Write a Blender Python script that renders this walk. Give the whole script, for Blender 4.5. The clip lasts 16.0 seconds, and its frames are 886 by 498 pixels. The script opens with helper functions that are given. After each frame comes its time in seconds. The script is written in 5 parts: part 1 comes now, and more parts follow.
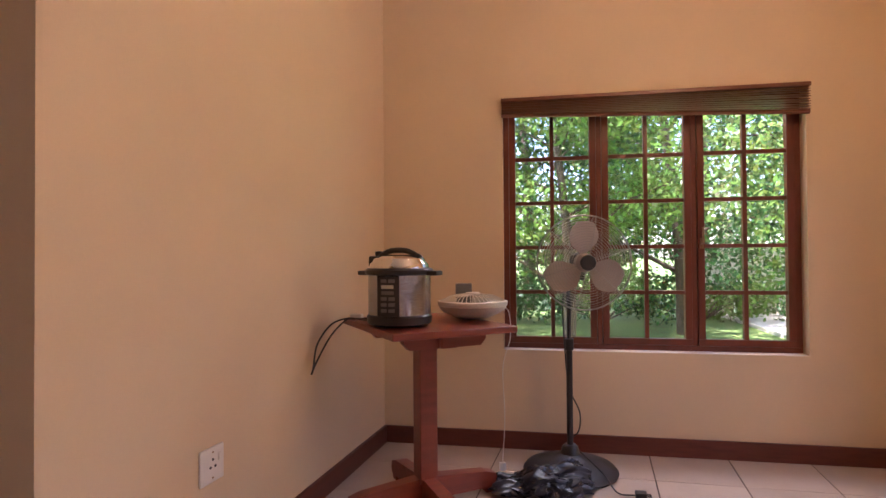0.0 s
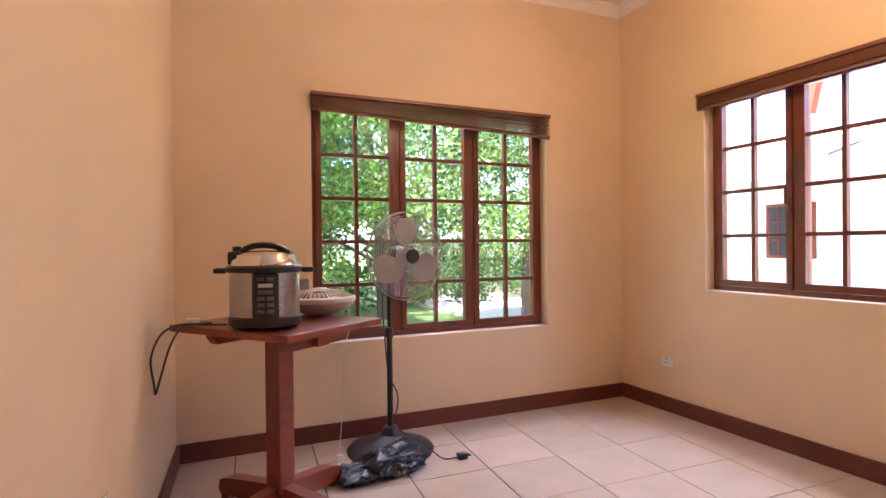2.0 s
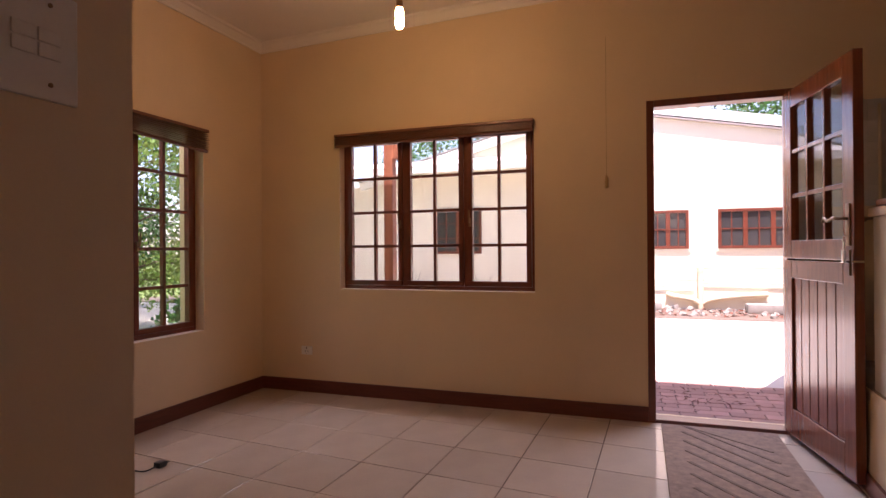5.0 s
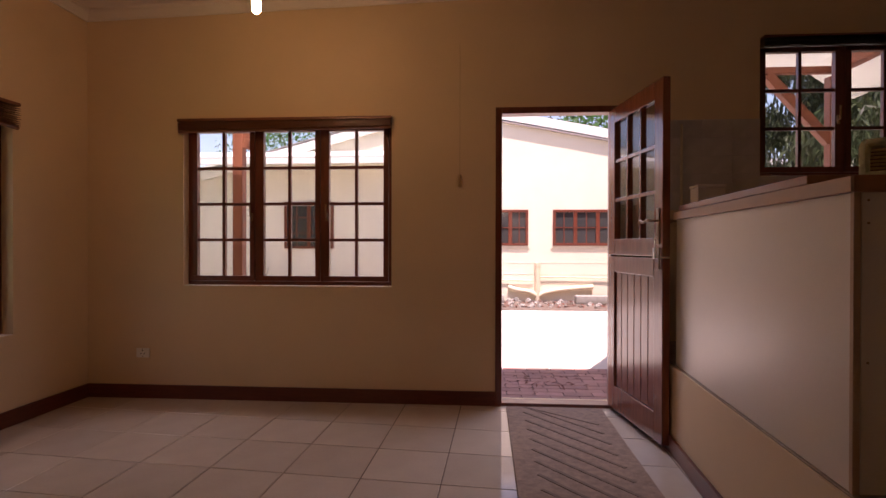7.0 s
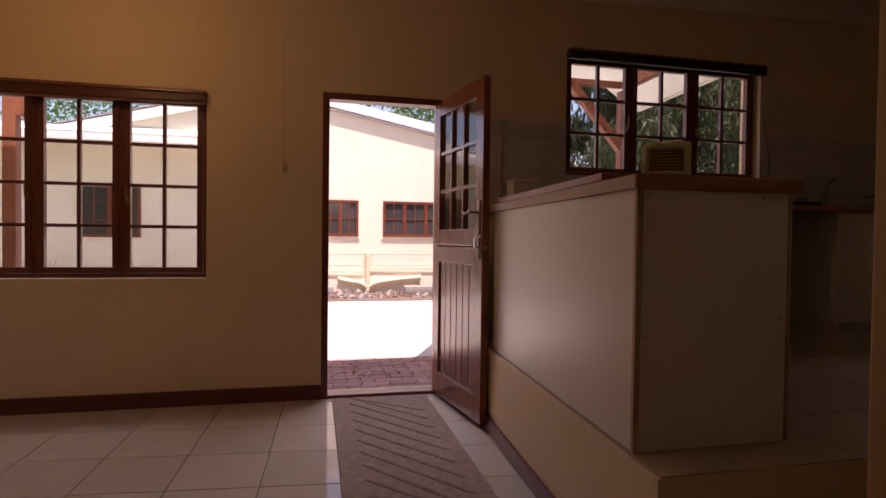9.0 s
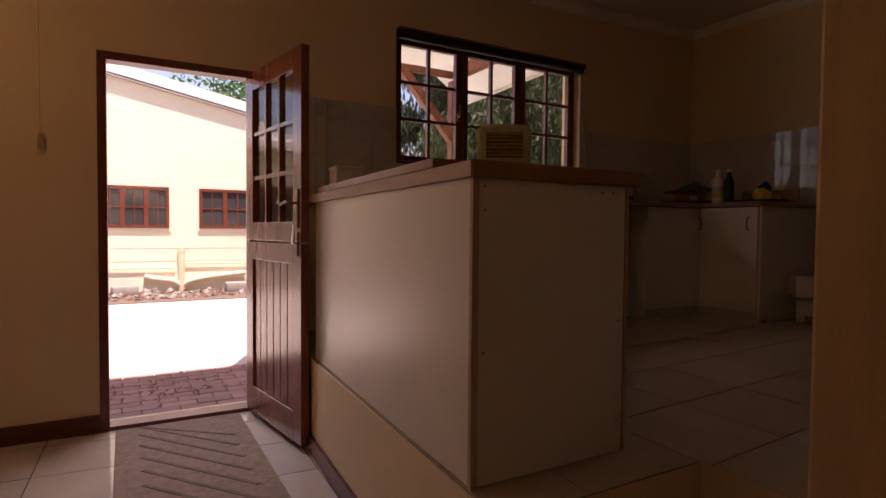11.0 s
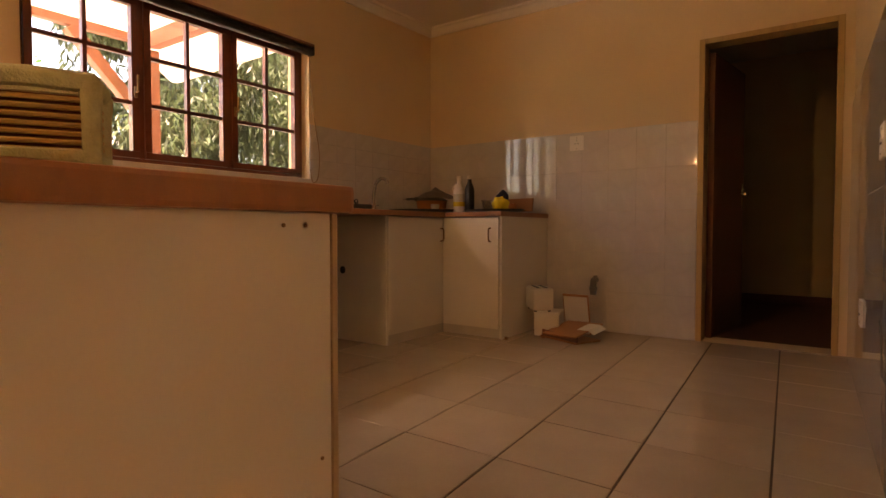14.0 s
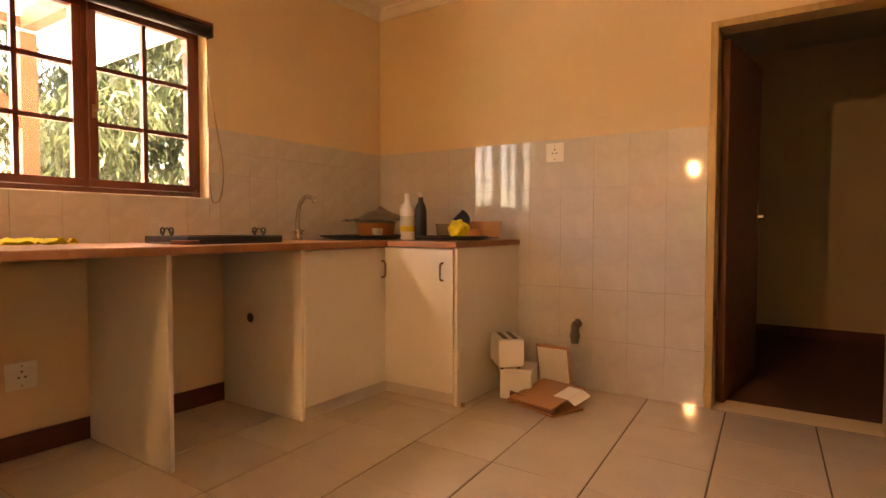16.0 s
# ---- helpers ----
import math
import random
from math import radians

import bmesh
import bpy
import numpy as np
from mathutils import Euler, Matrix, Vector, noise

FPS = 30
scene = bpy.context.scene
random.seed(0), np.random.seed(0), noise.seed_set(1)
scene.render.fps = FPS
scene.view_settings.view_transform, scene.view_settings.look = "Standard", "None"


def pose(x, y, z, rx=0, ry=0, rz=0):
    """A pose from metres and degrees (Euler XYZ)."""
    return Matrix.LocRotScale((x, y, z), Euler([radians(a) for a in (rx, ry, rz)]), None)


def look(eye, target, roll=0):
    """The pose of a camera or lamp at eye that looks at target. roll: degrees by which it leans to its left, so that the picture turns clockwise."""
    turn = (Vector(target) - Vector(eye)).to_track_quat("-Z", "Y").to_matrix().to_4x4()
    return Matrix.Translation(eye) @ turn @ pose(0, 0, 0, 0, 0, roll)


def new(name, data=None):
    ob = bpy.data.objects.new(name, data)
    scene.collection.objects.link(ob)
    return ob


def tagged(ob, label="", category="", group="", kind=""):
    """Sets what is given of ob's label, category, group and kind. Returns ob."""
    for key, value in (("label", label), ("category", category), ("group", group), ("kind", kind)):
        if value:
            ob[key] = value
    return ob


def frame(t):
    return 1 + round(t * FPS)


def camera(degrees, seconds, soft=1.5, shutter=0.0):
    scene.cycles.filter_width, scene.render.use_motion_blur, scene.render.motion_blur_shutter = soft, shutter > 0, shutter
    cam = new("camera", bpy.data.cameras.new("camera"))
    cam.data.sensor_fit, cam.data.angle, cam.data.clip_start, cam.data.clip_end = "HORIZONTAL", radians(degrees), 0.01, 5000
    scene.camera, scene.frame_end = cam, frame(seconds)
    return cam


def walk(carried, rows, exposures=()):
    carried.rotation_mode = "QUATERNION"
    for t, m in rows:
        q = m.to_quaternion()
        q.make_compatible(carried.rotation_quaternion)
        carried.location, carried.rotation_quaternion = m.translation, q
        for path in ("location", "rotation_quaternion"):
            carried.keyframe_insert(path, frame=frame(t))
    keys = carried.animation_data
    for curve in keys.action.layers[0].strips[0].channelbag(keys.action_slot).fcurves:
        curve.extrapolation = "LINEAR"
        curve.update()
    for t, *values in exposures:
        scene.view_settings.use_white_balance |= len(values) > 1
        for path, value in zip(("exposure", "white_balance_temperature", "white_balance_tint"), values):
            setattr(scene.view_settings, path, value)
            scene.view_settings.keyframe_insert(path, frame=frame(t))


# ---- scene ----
cam = camera(76.8, 16.0)
PATH = [
    (0, (1.293, 1.426, 1.107), (0.94, 3.394, 1.135), -0.4),
    (0.5, (1.058, 1.395, 1.113), (0.996, 3.394, 1.135), -0.3),
    (1, (0.843, 1.382, 1.123), (1.068, 3.369, 1.128), -0.3),
    (1.5, (0.625, 1.412, 1.126), (1.147, 3.342, 1.119), -0.6),
    (2, (0.427, 1.452, 1.128), (1.249, 3.275, 1.116), -0.6),
    (2.5, (0.218, 1.471, 1.122), (1.264, 3.176, 1.12), -0.8),
    (3, (-0.014, 1.578, 1.13), (1.266, 3.115, 1.119), -0.5),
    (3.5, (-0.204, 1.653, 1.133), (1.332, 2.933, 1.116), -0.4),
    (4, (-0.362, 1.702, 1.138), (1.383, 2.68, 1.121), -0.4),
    (4.2, (-0.427, 1.695, 1.129), (1.356, 2.601, 1.121), -0.4),
    (6.5, (-0.613, 1.734, 1.136), (1.368, 2.008, 1.121), -0.1),
    (7, (-0.616, 1.74, 1.129), (1.378, 1.889, 1.117), 0.1),
    (7.5, (-0.613, 1.732, 1.12), (1.387, 1.761, 1.111), 0.3),
    (8, (-0.596, 1.718, 1.122), (1.401, 1.613, 1.111), 0.5),
    (8.5, (-0.584, 1.715, 1.112), (1.395, 1.43, 1.094), 0.6),
    (9, (-0.572, 1.71, 1.115), (1.377, 1.264, 1.077), 0.7),
    (11.5, (-0.181, 1.472, 1.139), (1.475, 0.353, 1.075), 0.5),
    (12, (-0.108, 1.401, 1.14), (1.45, 0.148, 1.078), 0.5),
    (12.5, (0.009, 1.3, 1.158), (1.451, -0.084, 1.092), 0.3),
    (13, (0.101, 1.206, 1.186), (1.417, -0.298, 1.117), 0.3),
    (13.5, (0.203, 1.077, 1.201), (1.414, -0.514, 1.135), 0.1),
    (14, (0.246, 0.876, 1.243), (1.402, -0.754, 1.175), 0.0),
    (14.5, (0.32, 0.693, 1.27), (1.44, -0.962, 1.202), 0.0),
    (15, (0.445, 0.432, 1.299), (1.548, -1.235, 1.234), 0.0),
    (15.5, (0.519, 0.231, 1.351), (1.619, -1.438, 1.291), 0.1),
    (16, (0.552, -0.001, 1.447), (1.667, -1.66, 1.372), 0.1),
]
EXPOSURES = [
    (0.0, 2.60, 6000, 38),
    (1.0, 2.92, 5780, 35),
    (2.5, 3.12, 5850, 34),
    (3.5, 2.52, 6300, 34),
    (4.0, 2.10, 6500, 37),
    (6.5, 0.92, 7100, 45),
    (9.0, 0.70, 7250, 44),
    (11.5, 0.90, 8000, 42),
    (12.0, 1.25, 8300, 40),
    (13.0, 2.20, 9000, 38),
    (14.0, 3.25, 10200, 35),
    (15.0, 4.00, 10700, 35),
    (16.0, 4.50, 10700, 35),
]
walk(cam, [(t, look(eye, target, roll)) for t, eye, target, roll in PATH], EXPOSURES)

# ---- light ----
world = bpy.data.worlds.new("sky")
scene.world = world
world.use_nodes = True
wn = world.node_tree.nodes
sky = wn.new("ShaderNodeTexSky")
sky.sky_type, sky.sun_disc = "NISHITA", False
sky.sun_elevation, sky.sun_rotation = radians(72), radians(262)
wn["Background"].inputs["Strength"].default_value = 0.15
world.node_tree.links.new(sky.outputs[0], wn["Background"].inputs["Color"])
sun = new("sun", bpy.data.lights.new("sun", "SUN"))
sun.data.energy, sun.data.angle, sun.data.color = 5.0, radians(0.5), (1.0, 0.95, 0.88)
sun.matrix_world = look((-0.306, -0.043, 0.951), (0, 0, 0))


def opening_lamp(name, at, aim, w, h, watts, color=(1.0, 0.95, 0.88)):
    """An area lamp under the eaves at an opening, standing in for the sky's light."""
    lamp = new(name, bpy.data.lights.new(name, "AREA"))
    lamp.data.shape, lamp.data.size, lamp.data.size_y, lamp.data.energy = "RECTANGLE", w, h, watts
    lamp.data.color, lamp.data.spread = color, radians(110)
    lamp.matrix_world = look(at, aim)
    return lamp


opening_lamp("sky_at_north_window", (1.85, 5.32, 2.45), (1.85, 2.6, 1.2), 1.5, 0.5, 7)
opening_lamp("sky_at_east_window", (3.98, 3.18, 2.50), (1.6, 3.18, 0.8), 1.5, 0.5, 8, (0.72, 0.86, 1.0))
opening_lamp("sky_at_door", (4.04, 1.25, 2.62), (1.7, 1.25, 0.5), 0.8, 0.5, 10, (0.72, 0.86, 1.0))
opening_lamp("sky_at_kitchen_window", (3.95, -1.05, 2.95), (1.7, -1.3, 1.0), 2.2, 0.3, 2.5, (1.0, 0.92, 0.80))

# ---- plan ----
XE, YN, XW, YS = 3.34, 4.69, 0.345, -3.29      # inner faces: east, north, living west, kitchen south
YJ, XH, YH, XK = 2.512, -1.9, 1.00, 0.19       # hall north wall, hall west, hall south, kitchen west
XJ = 0.156                                    # where the slightly skewed west wall ends
ZK, YP = 0.474, 0.80                           # raised kitchen floor and its front edge
T = 0.22
SKEW = 0.05                                  # the platform's front runs slightly off square


def yp(x):
    """Front edge of the platform."""
    return YP - SKEW * (x - 0.76)


def zc(y):
    """Height of the sloping ceiling."""
    return 2.86 + (YN - y) * 0.027


# ---- materials ----
def mat(name, base, rough=0.6, vary=0.12, scale=6.0, bump=0.1, metal=0.0, grain=120.0, coat=0.0, spec=0.5, island=0.0, stretch=None):
    m = bpy.data.materials.new(name)
    m.use_nodes = True
    nt = m.node_tree
    n, l = nt.nodes, nt.links
    p = n["Principled BSDF"]
    p.inputs["Roughness"].default_value, p.inputs["Metallic"].default_value = rough, metal
    p.inputs["Coat Weight"].default_value, p.inputs["Coat Roughness"].default_value = coat, 0.12
    p.inputs["Specular IOR Level"].default_value = spec
    tc = n.new("ShaderNodeTexCoord")
    mp = n.new("ShaderNodeMapping")
    l.new(tc.outputs["Object"], mp.inputs[0])
    if stretch:
        mp.inputs["Scale"].default_value = stretch
    big, fine = n.new("ShaderNodeTexNoise"), n.new("ShaderNodeTexNoise")
    big.inputs["Scale"].default_value, big.inputs["Detail"].default_value = scale, 5
    fine.inputs["Scale"].default_value, fine.inputs["Detail"].default_value = grain, 3
    l.new(mp.outputs[0], big.inputs[0]), l.new(mp.outputs[0], fine.inputs[0])
    add = n.new("ShaderNodeMath")
    add.operation, add.inputs[1].default_value = "MULTIPLY_ADD", 0.35
    l.new(fine.outputs[0], add.inputs[0]), l.new(big.outputs[0], add.inputs[2])
    val = n.new("ShaderNodeMapRange")
    val.inputs[1].default_value, val.inputs[2].default_value = 0.35, 1.0
    val.inputs[3].default_value, val.inputs[4].default_value = 1 - vary, 1 + vary
    l.new(add.outputs[0], val.inputs[0])
    hsv = n.new("ShaderNodeHueSaturation")
    hsv.inputs["Color"].default_value = (*base, 1)
    if island:
        info = n.new("ShaderNodeObjectInfo")
        rng = n.new("ShaderNodeMapRange")
        rng.inputs[3].default_value, rng.inputs[4].default_value = 1 - island, 1 + island
        l.new(info.outputs["Random"], rng.inputs[0])
        mul = n.new("ShaderNodeMath")
        mul.operation = "MULTIPLY"
        l.new(val.outputs[0], mul.inputs[0]), l.new(rng.outputs[0], mul.inputs[1])
        l.new(mul.outputs[0], hsv.inputs["Value"])
    else:
        l.new(val.outputs[0], hsv.inputs["Value"])
    l.new(hsv.outputs[0], p.inputs["Base Color"])
    rr = n.new("ShaderNodeMapRange")
    rr.inputs[1].default_value, rr.inputs[2].default_value = 0.35, 1.0
    rr.inputs[3].default_value, rr.inputs[4].default_value = max(0.02, rough * 0.85), min(1, rough * 1.15)
    l.new(add.outputs[0], rr.inputs[0]), l.new(rr.outputs[0], p.inputs["Roughness"])
    if bump:
        b = n.new("ShaderNodeBump")
        b.inputs["Strength"].default_value, b.inputs["Distance"].default_value = bump, 0.004
        l.new(add.outputs[0], b.inputs["Height"]), l.new(b.outputs[0], p.inputs["Normal"])
    return m


def glass(name, tint=(1, 1, 1), rough=0.0):
    m = bpy.data.materials.new(name)
    m.use_nodes = True
    n, l = m.node_tree.nodes, m.node_tree.links
    n.remove(n["Principled BSDF"])
    tr, gl, mx, lw = n.new("ShaderNodeBsdfTransparent"), n.new("ShaderNodeBsdfGlossy"), n.new("ShaderNodeMixShader"), n.new("ShaderNodeLayerWeight")
    tr.inputs[0].default_value = (*tint, 1)
    gl.inputs["Roughness"].default_value = rough
    lw.inputs["Blend"].default_value = 0.5
    pw, ma = n.new("ShaderNodeMath"), n.new("ShaderNodeMath")
    pw.operation, pw.inputs[1].default_value = "POWER", 5.0
    ma.operation, ma.inputs[1].default_value, ma.inputs[2].default_value = "MULTIPLY_ADD", 0.8, 0.04
    l.new(lw.outputs["Facing"], pw.inputs[0]), l.new(pw.outputs[0], ma.inputs[0]), l.new(ma.outputs[0], mx.inputs[0])
    l.new(tr.outputs[0], mx.inputs[1]), l.new(gl.outputs[0], mx.inputs[2])
    l.new(mx.outputs[0], n["Material Output"].inputs[0])
    return m


def leaf_mat(name, base, vary=0.5):
    m = bpy.data.materials.new(name)
    m.use_nodes = True
    n, l = m.node_tree.nodes, m.node_tree.links
    p = n["Principled BSDF"]
    p.inputs["Roughness"].default_value = 0.45
    geo, rng, hsv = n.new("ShaderNodeNewGeometry"), n.new("ShaderNodeMapRange"), n.new("ShaderNodeHueSaturation")
    rng.inputs[3].default_value, rng.inputs[4].default_value = 1 - vary, 1 + vary
    hsv.inputs["Color"].default_value = (*base, 1)
    l.new(geo.outputs["Random Per Island"], rng.inputs[0]), l.new(rng.outputs[0], hsv.inputs["Value"])
    hue = n.new("ShaderNodeMapRange")
    hue.inputs[3].default_value, hue.inputs[4].default_value = 0.47, 0.53
    l.new(geo.outputs["Random Per Island"], hue.inputs[0]), l.new(hue.outputs[0], hsv.inputs["Hue"])
    l.new(hsv.outputs[0], p.inputs["Base Color"])
    tl, mx = n.new("ShaderNodeBsdfTranslucent"), n.new("ShaderNodeMixShader")
    l.new(hsv.outputs[0], tl.inputs[0])
    mx.inputs[0].default_value = 0.45
    l.new(p.outputs[0], mx.inputs[1]), l.new(tl.outputs[0], mx.inputs[2])
    l.new(mx.outputs[0], n["Material Output"].inputs[0])
    return m


def glow(name, color, strength):
    m = bpy.data.materials.new(name)
    m.use_nodes = True
    p = m.node_tree.nodes["Principled BSDF"]
    p.inputs["Emission Color"].default_value, p.inputs["Emission Strength"].default_value = (*color, 1), strength
    return m


M = dict(
    wall=mat("cream_wall_paint", (0.735, 0.56, 0.352), 0.62, 0.05, 2.5, 0.12, grain=160),
    ceil=mat("white_ceiling_paint", (0.80, 0.74, 0.66), 0.8, 0.04, 3, 0.05),
    tile=mat("glazed_floor_tile", (0.55, 0.455, 0.365), 0.06, 0.07, 5, 0.012, grain=60, spec=0.75, island=0.05),
    grout=mat("dark_grout", (0.10, 0.068, 0.05), 0.9, 0.3, 20),
    wtile=mat("pale_grey_wall_tile", (0.60, 0.56, 0.525), 0.055, 0.09, 9, 0.010, grain=30, spec=0.6, island=0.012),
    wgrout=mat("pale_grout", (0.62, 0.575, 0.52), 0.9, 0.1, 20),
    skirt=mat("dark_red_stained_skirting", (0.125, 0.030, 0.018), 0.35, 0.3, 8, 0.1, stretch=(1, 1, 8)),
    wood=mat("red_brown_stained_window_timber", (0.155, 0.036, 0.017), 0.32, 0.3, 6, 0.1, coat=0.3, stretch=(4, 4, 1)),
    door=mat("varnished_mahogany_door_timber", (0.24, 0.065, 0.028), 0.2, 0.35, 7, 0.08, coat=0.5, stretch=(6, 6, 0.6)),
    table=mat("red_varnished_table_timber", (0.23, 0.045, 0.022), 0.34, 0.3, 5, 0.08, coat=0.2, stretch=(1, 6, 6)),
    flush=mat("dark_brown_flush_door", (0.17, 0.055, 0.03), 0.4, 0.2, 4, 0.05, stretch=(6, 6, 0.5)),
    frame=mat("yellow_pine_door_frame", (0.50, 0.32, 0.14), 0.45, 0.2, 5, 0.1, stretch=(6, 6, 0.7)),
    top=mat("oak_laminate_worktop", (0.34, 0.148, 0.066), 0.38, 0.18, 4, 0.04, stretch=(1, 9, 3)),
    edge=mat("pale_worktop_edging", (0.50, 0.34, 0.21), 0.5, 0.1, 5),
    board=mat("white_melamine_board", (0.75, 0.69, 0.59), 0.33, 0.04, 3, 0.012, spec=0.36),
    kick=mat("grey_plinth_board", (0.58, 0.52, 0.45), 0.5, 0.1, 5),
    steel=mat("brushed_stainless_steel", (0.40, 0.39, 0.38), 0.26, 0.08, 30, 0.03, metal=1.0, stretch=(1, 1, 30)),
    chrome=mat("polished_chrome", (0.75, 0.73, 0.70), 0.10, 0.03, 10, 0.0, metal=1.0),
    bronze=mat("dull_bronze_metal", (0.30, 0.18, 0.09), 0.4, 0.2, 10, 0.05, metal=0.65),
    black=mat("black_plastic", (0.018, 0.017, 0.018), 0.35, 0.2, 10, 0.03),
    iron=mat("black_painted_metal", (0.02, 0.019, 0.019), 0.45, 0.3, 12, 0.08),
    bag=mat("black_plastic_bag", (0.008, 0.009, 0.016), 0.28, 0.4, 18, 0.5, grain=50),
    white=mat("white_plastic", (0.78, 0.74, 0.68), 0.4, 0.05, 10, 0.02),
    cream=mat("aged_cream_plastic", (0.62, 0.56, 0.46), 0.45, 0.08, 10, 0.03),
    blade=mat("pale_metal_fan_blade", (0.46, 0.38, 0.33), 0.4, 0.08, 10, 0.03, metal=0.25),
    wire=mat("grey_wire", (0.36, 0.33, 0.30), 0.35, 0.1, 20, 0.0, metal=0.8),
    yellow=mat("yellow_cloth", (0.72, 0.55, 0.04), 0.9, 0.2, 20, 0.3),
    terra=mat("orange_terracotta", (0.50, 0.17, 0.05), 0.5, 0.15, 10, 0.05),
    card=mat("brown_cardboard", (0.40, 0.19, 0.085), 0.85, 0.12, 8, 0.05),
    paper=mat("white_paper", (0.75, 0.70, 0.62), 0.8, 0.05, 8),
    pipe=mat("cream_painted_pipe", (0.74, 0.64, 0.46), 0.45, 0.1, 6),
    grey=mat("grey_plastic", (0.15, 0.14, 0.13), 0.5, 0.15, 8),
    jute=mat("woven_brown_mat", (0.29, 0.195, 0.14), 0.95, 0.35, 30, 0.8, grain=260),
    jute2=mat("dark_mat_stripe", (0.185, 0.125, 0.092), 0.95, 0.35, 30, 0.8, grain=260),
    bamboo=mat("bamboo_slat", (0.52, 0.36, 0.15), 0.5, 0.2, 12, 0.1),
    fluff=mat("pale_green_fabric", (0.52, 0.53, 0.33), 0.95, 0.2, 60, 0.9, grain=300),
    blind=mat("dark_brown_blind_slat", (0.19, 0.07, 0.038), 0.35, 0.3, 8, 0.1, stretch=(1, 8, 8)),
    redfloor=mat("dark_red_carpet", (0.16, 0.06, 0.04), 0.95, 0.15, 30, 0.3),
    plaster=mat("cream_outside_plaster", (0.78, 0.70, 0.555), 0.85, 0.08, 1.2, 0.2, grain=60),
    fascia=mat("white_fascia_board", (0.82, 0.80, 0.76), 0.6, 0.05, 4),
    roof=mat("grey_roof_sheet", (0.36, 0.33, 0.31), 0.6, 0.15, 3, 0.1),
    concrete=mat("sun_bleached_concrete", (0.62, 0.58, 0.52), 0.85, 0.12, 2, 0.2),
    paver=mat("red_brick_paver", (0.38, 0.215, 0.185), 0.8, 0.2, 8, 0.3, island=0.18),
    sand=mat("grey_bed_soil", (0.15, 0.115, 0.09), 0.95, 0.35, 6, 0.8),
    stone=mat("grey_stone", (0.30, 0.28, 0.25), 0.85, 0.25, 8, 0.5),
    grass=mat("lawn", (0.14, 0.22, 0.05), 0.9, 0.4, 1.5, 0.6),
    post=mat("red_oxide_painted_timber", (0.30, 0.10, 0.06), 0.5, 0.2, 6, 0.1, stretch=(5, 5, 0.8)),
    dark=mat("dark_window_glass", (0.05, 0.05, 0.05), 0.08, 0.2, 2, 0.0),
    bark=mat("grey_brown_bark", (0.12, 0.085, 0.06), 0.9, 0.4, 10, 0.8),
    glass=glass("clear_window_glass", (0.94, 0.97, 0.95)),
    jar=glass("clear_plastic", (0.9, 0.9, 0.88), 0.05),
    leaf=leaf_mat("mid_green_leaves", (0.07, 0.165, 0.045), 0.65),
    leaf2=leaf_mat("yellow_green_leaves", (0.17, 0.27, 0.055), 0.6),
    leaf3=leaf_mat("deep_green_needles", (0.075, 0.095, 0.042), 0.6),
    bulb=glow("warm_lit_bulb", (1.0, 0.66, 0.30), 82),
    # boards made translucent so that sun from above lets their underside glow
    sheet=leaf_mat("translucent_white_roof", (0.80, 0.78, 0.74), 0.0),
    label=mat("printed_label", (0.55, 0.55, 0.45), 0.5, 0.1, 10),
    blue=mat("dark_blue_fabric", (0.02, 0.025, 0.06), 0.8, 0.2, 20, 0.3),
)


# ---- building helpers ----
def thing(name, at=(0, 0, 0), turn=0, label="", category="", group="", kind=""):
    ob = new(name)
    ob.empty_display_size = 0.05
    ob.matrix_basis = pose(*at, 0, 0, turn)
    return tagged(ob, label, category, group, kind)


def part(name, bm, material, parent=None, label="", smooth=False):
    me = bpy.data.meshes.new(name)
    bm.normal_update()
    bm.to_mesh(me)
    bm.free()
    if smooth:
        me.polygons.foreach_set("use_smooth", [True] * len(me.polygons))
        me.set_sharp_from_angle(angle=radians(40))
    me.materials.append(M[material] if isinstance(material, str) else material)
    ob = new(name, me)
    if parent:
        ob.parent = parent
    if label:
        ob["label"] = label
    return ob


def setting(name, bm, material, label="", smooth=False):
    return tagged(part(name, bm, material, None, "", smooth), label, "", "", "structure")


def box(bm, a, b, bevel=0.0, m=None):
    made = bmesh.ops.create_cube(bm, size=1.0)["verts"]
    for v in made:
        v.co = Vector([a[i] + (b[i] - a[i]) * (v.co[i] + 0.5) for i in range(3)])
    if bevel:
        es = list({e for v in made for e in v.link_edges})
        got = bmesh.ops.bevel(bm, geom=es, offset=bevel, segments=2, profile=0.6, affect="EDGES")
        made = list({v for f in got["faces"] for v in f.verts} | {v for v in made if v.is_valid})
    if m is not None:
        bmesh.ops.transform(bm, matrix=m, verts=made)
    return bm


def boxes(*pairs, bevel=0.0):
    bm = bmesh.new()
    for a, b in pairs:
        box(bm, a, b, bevel)
    return bm


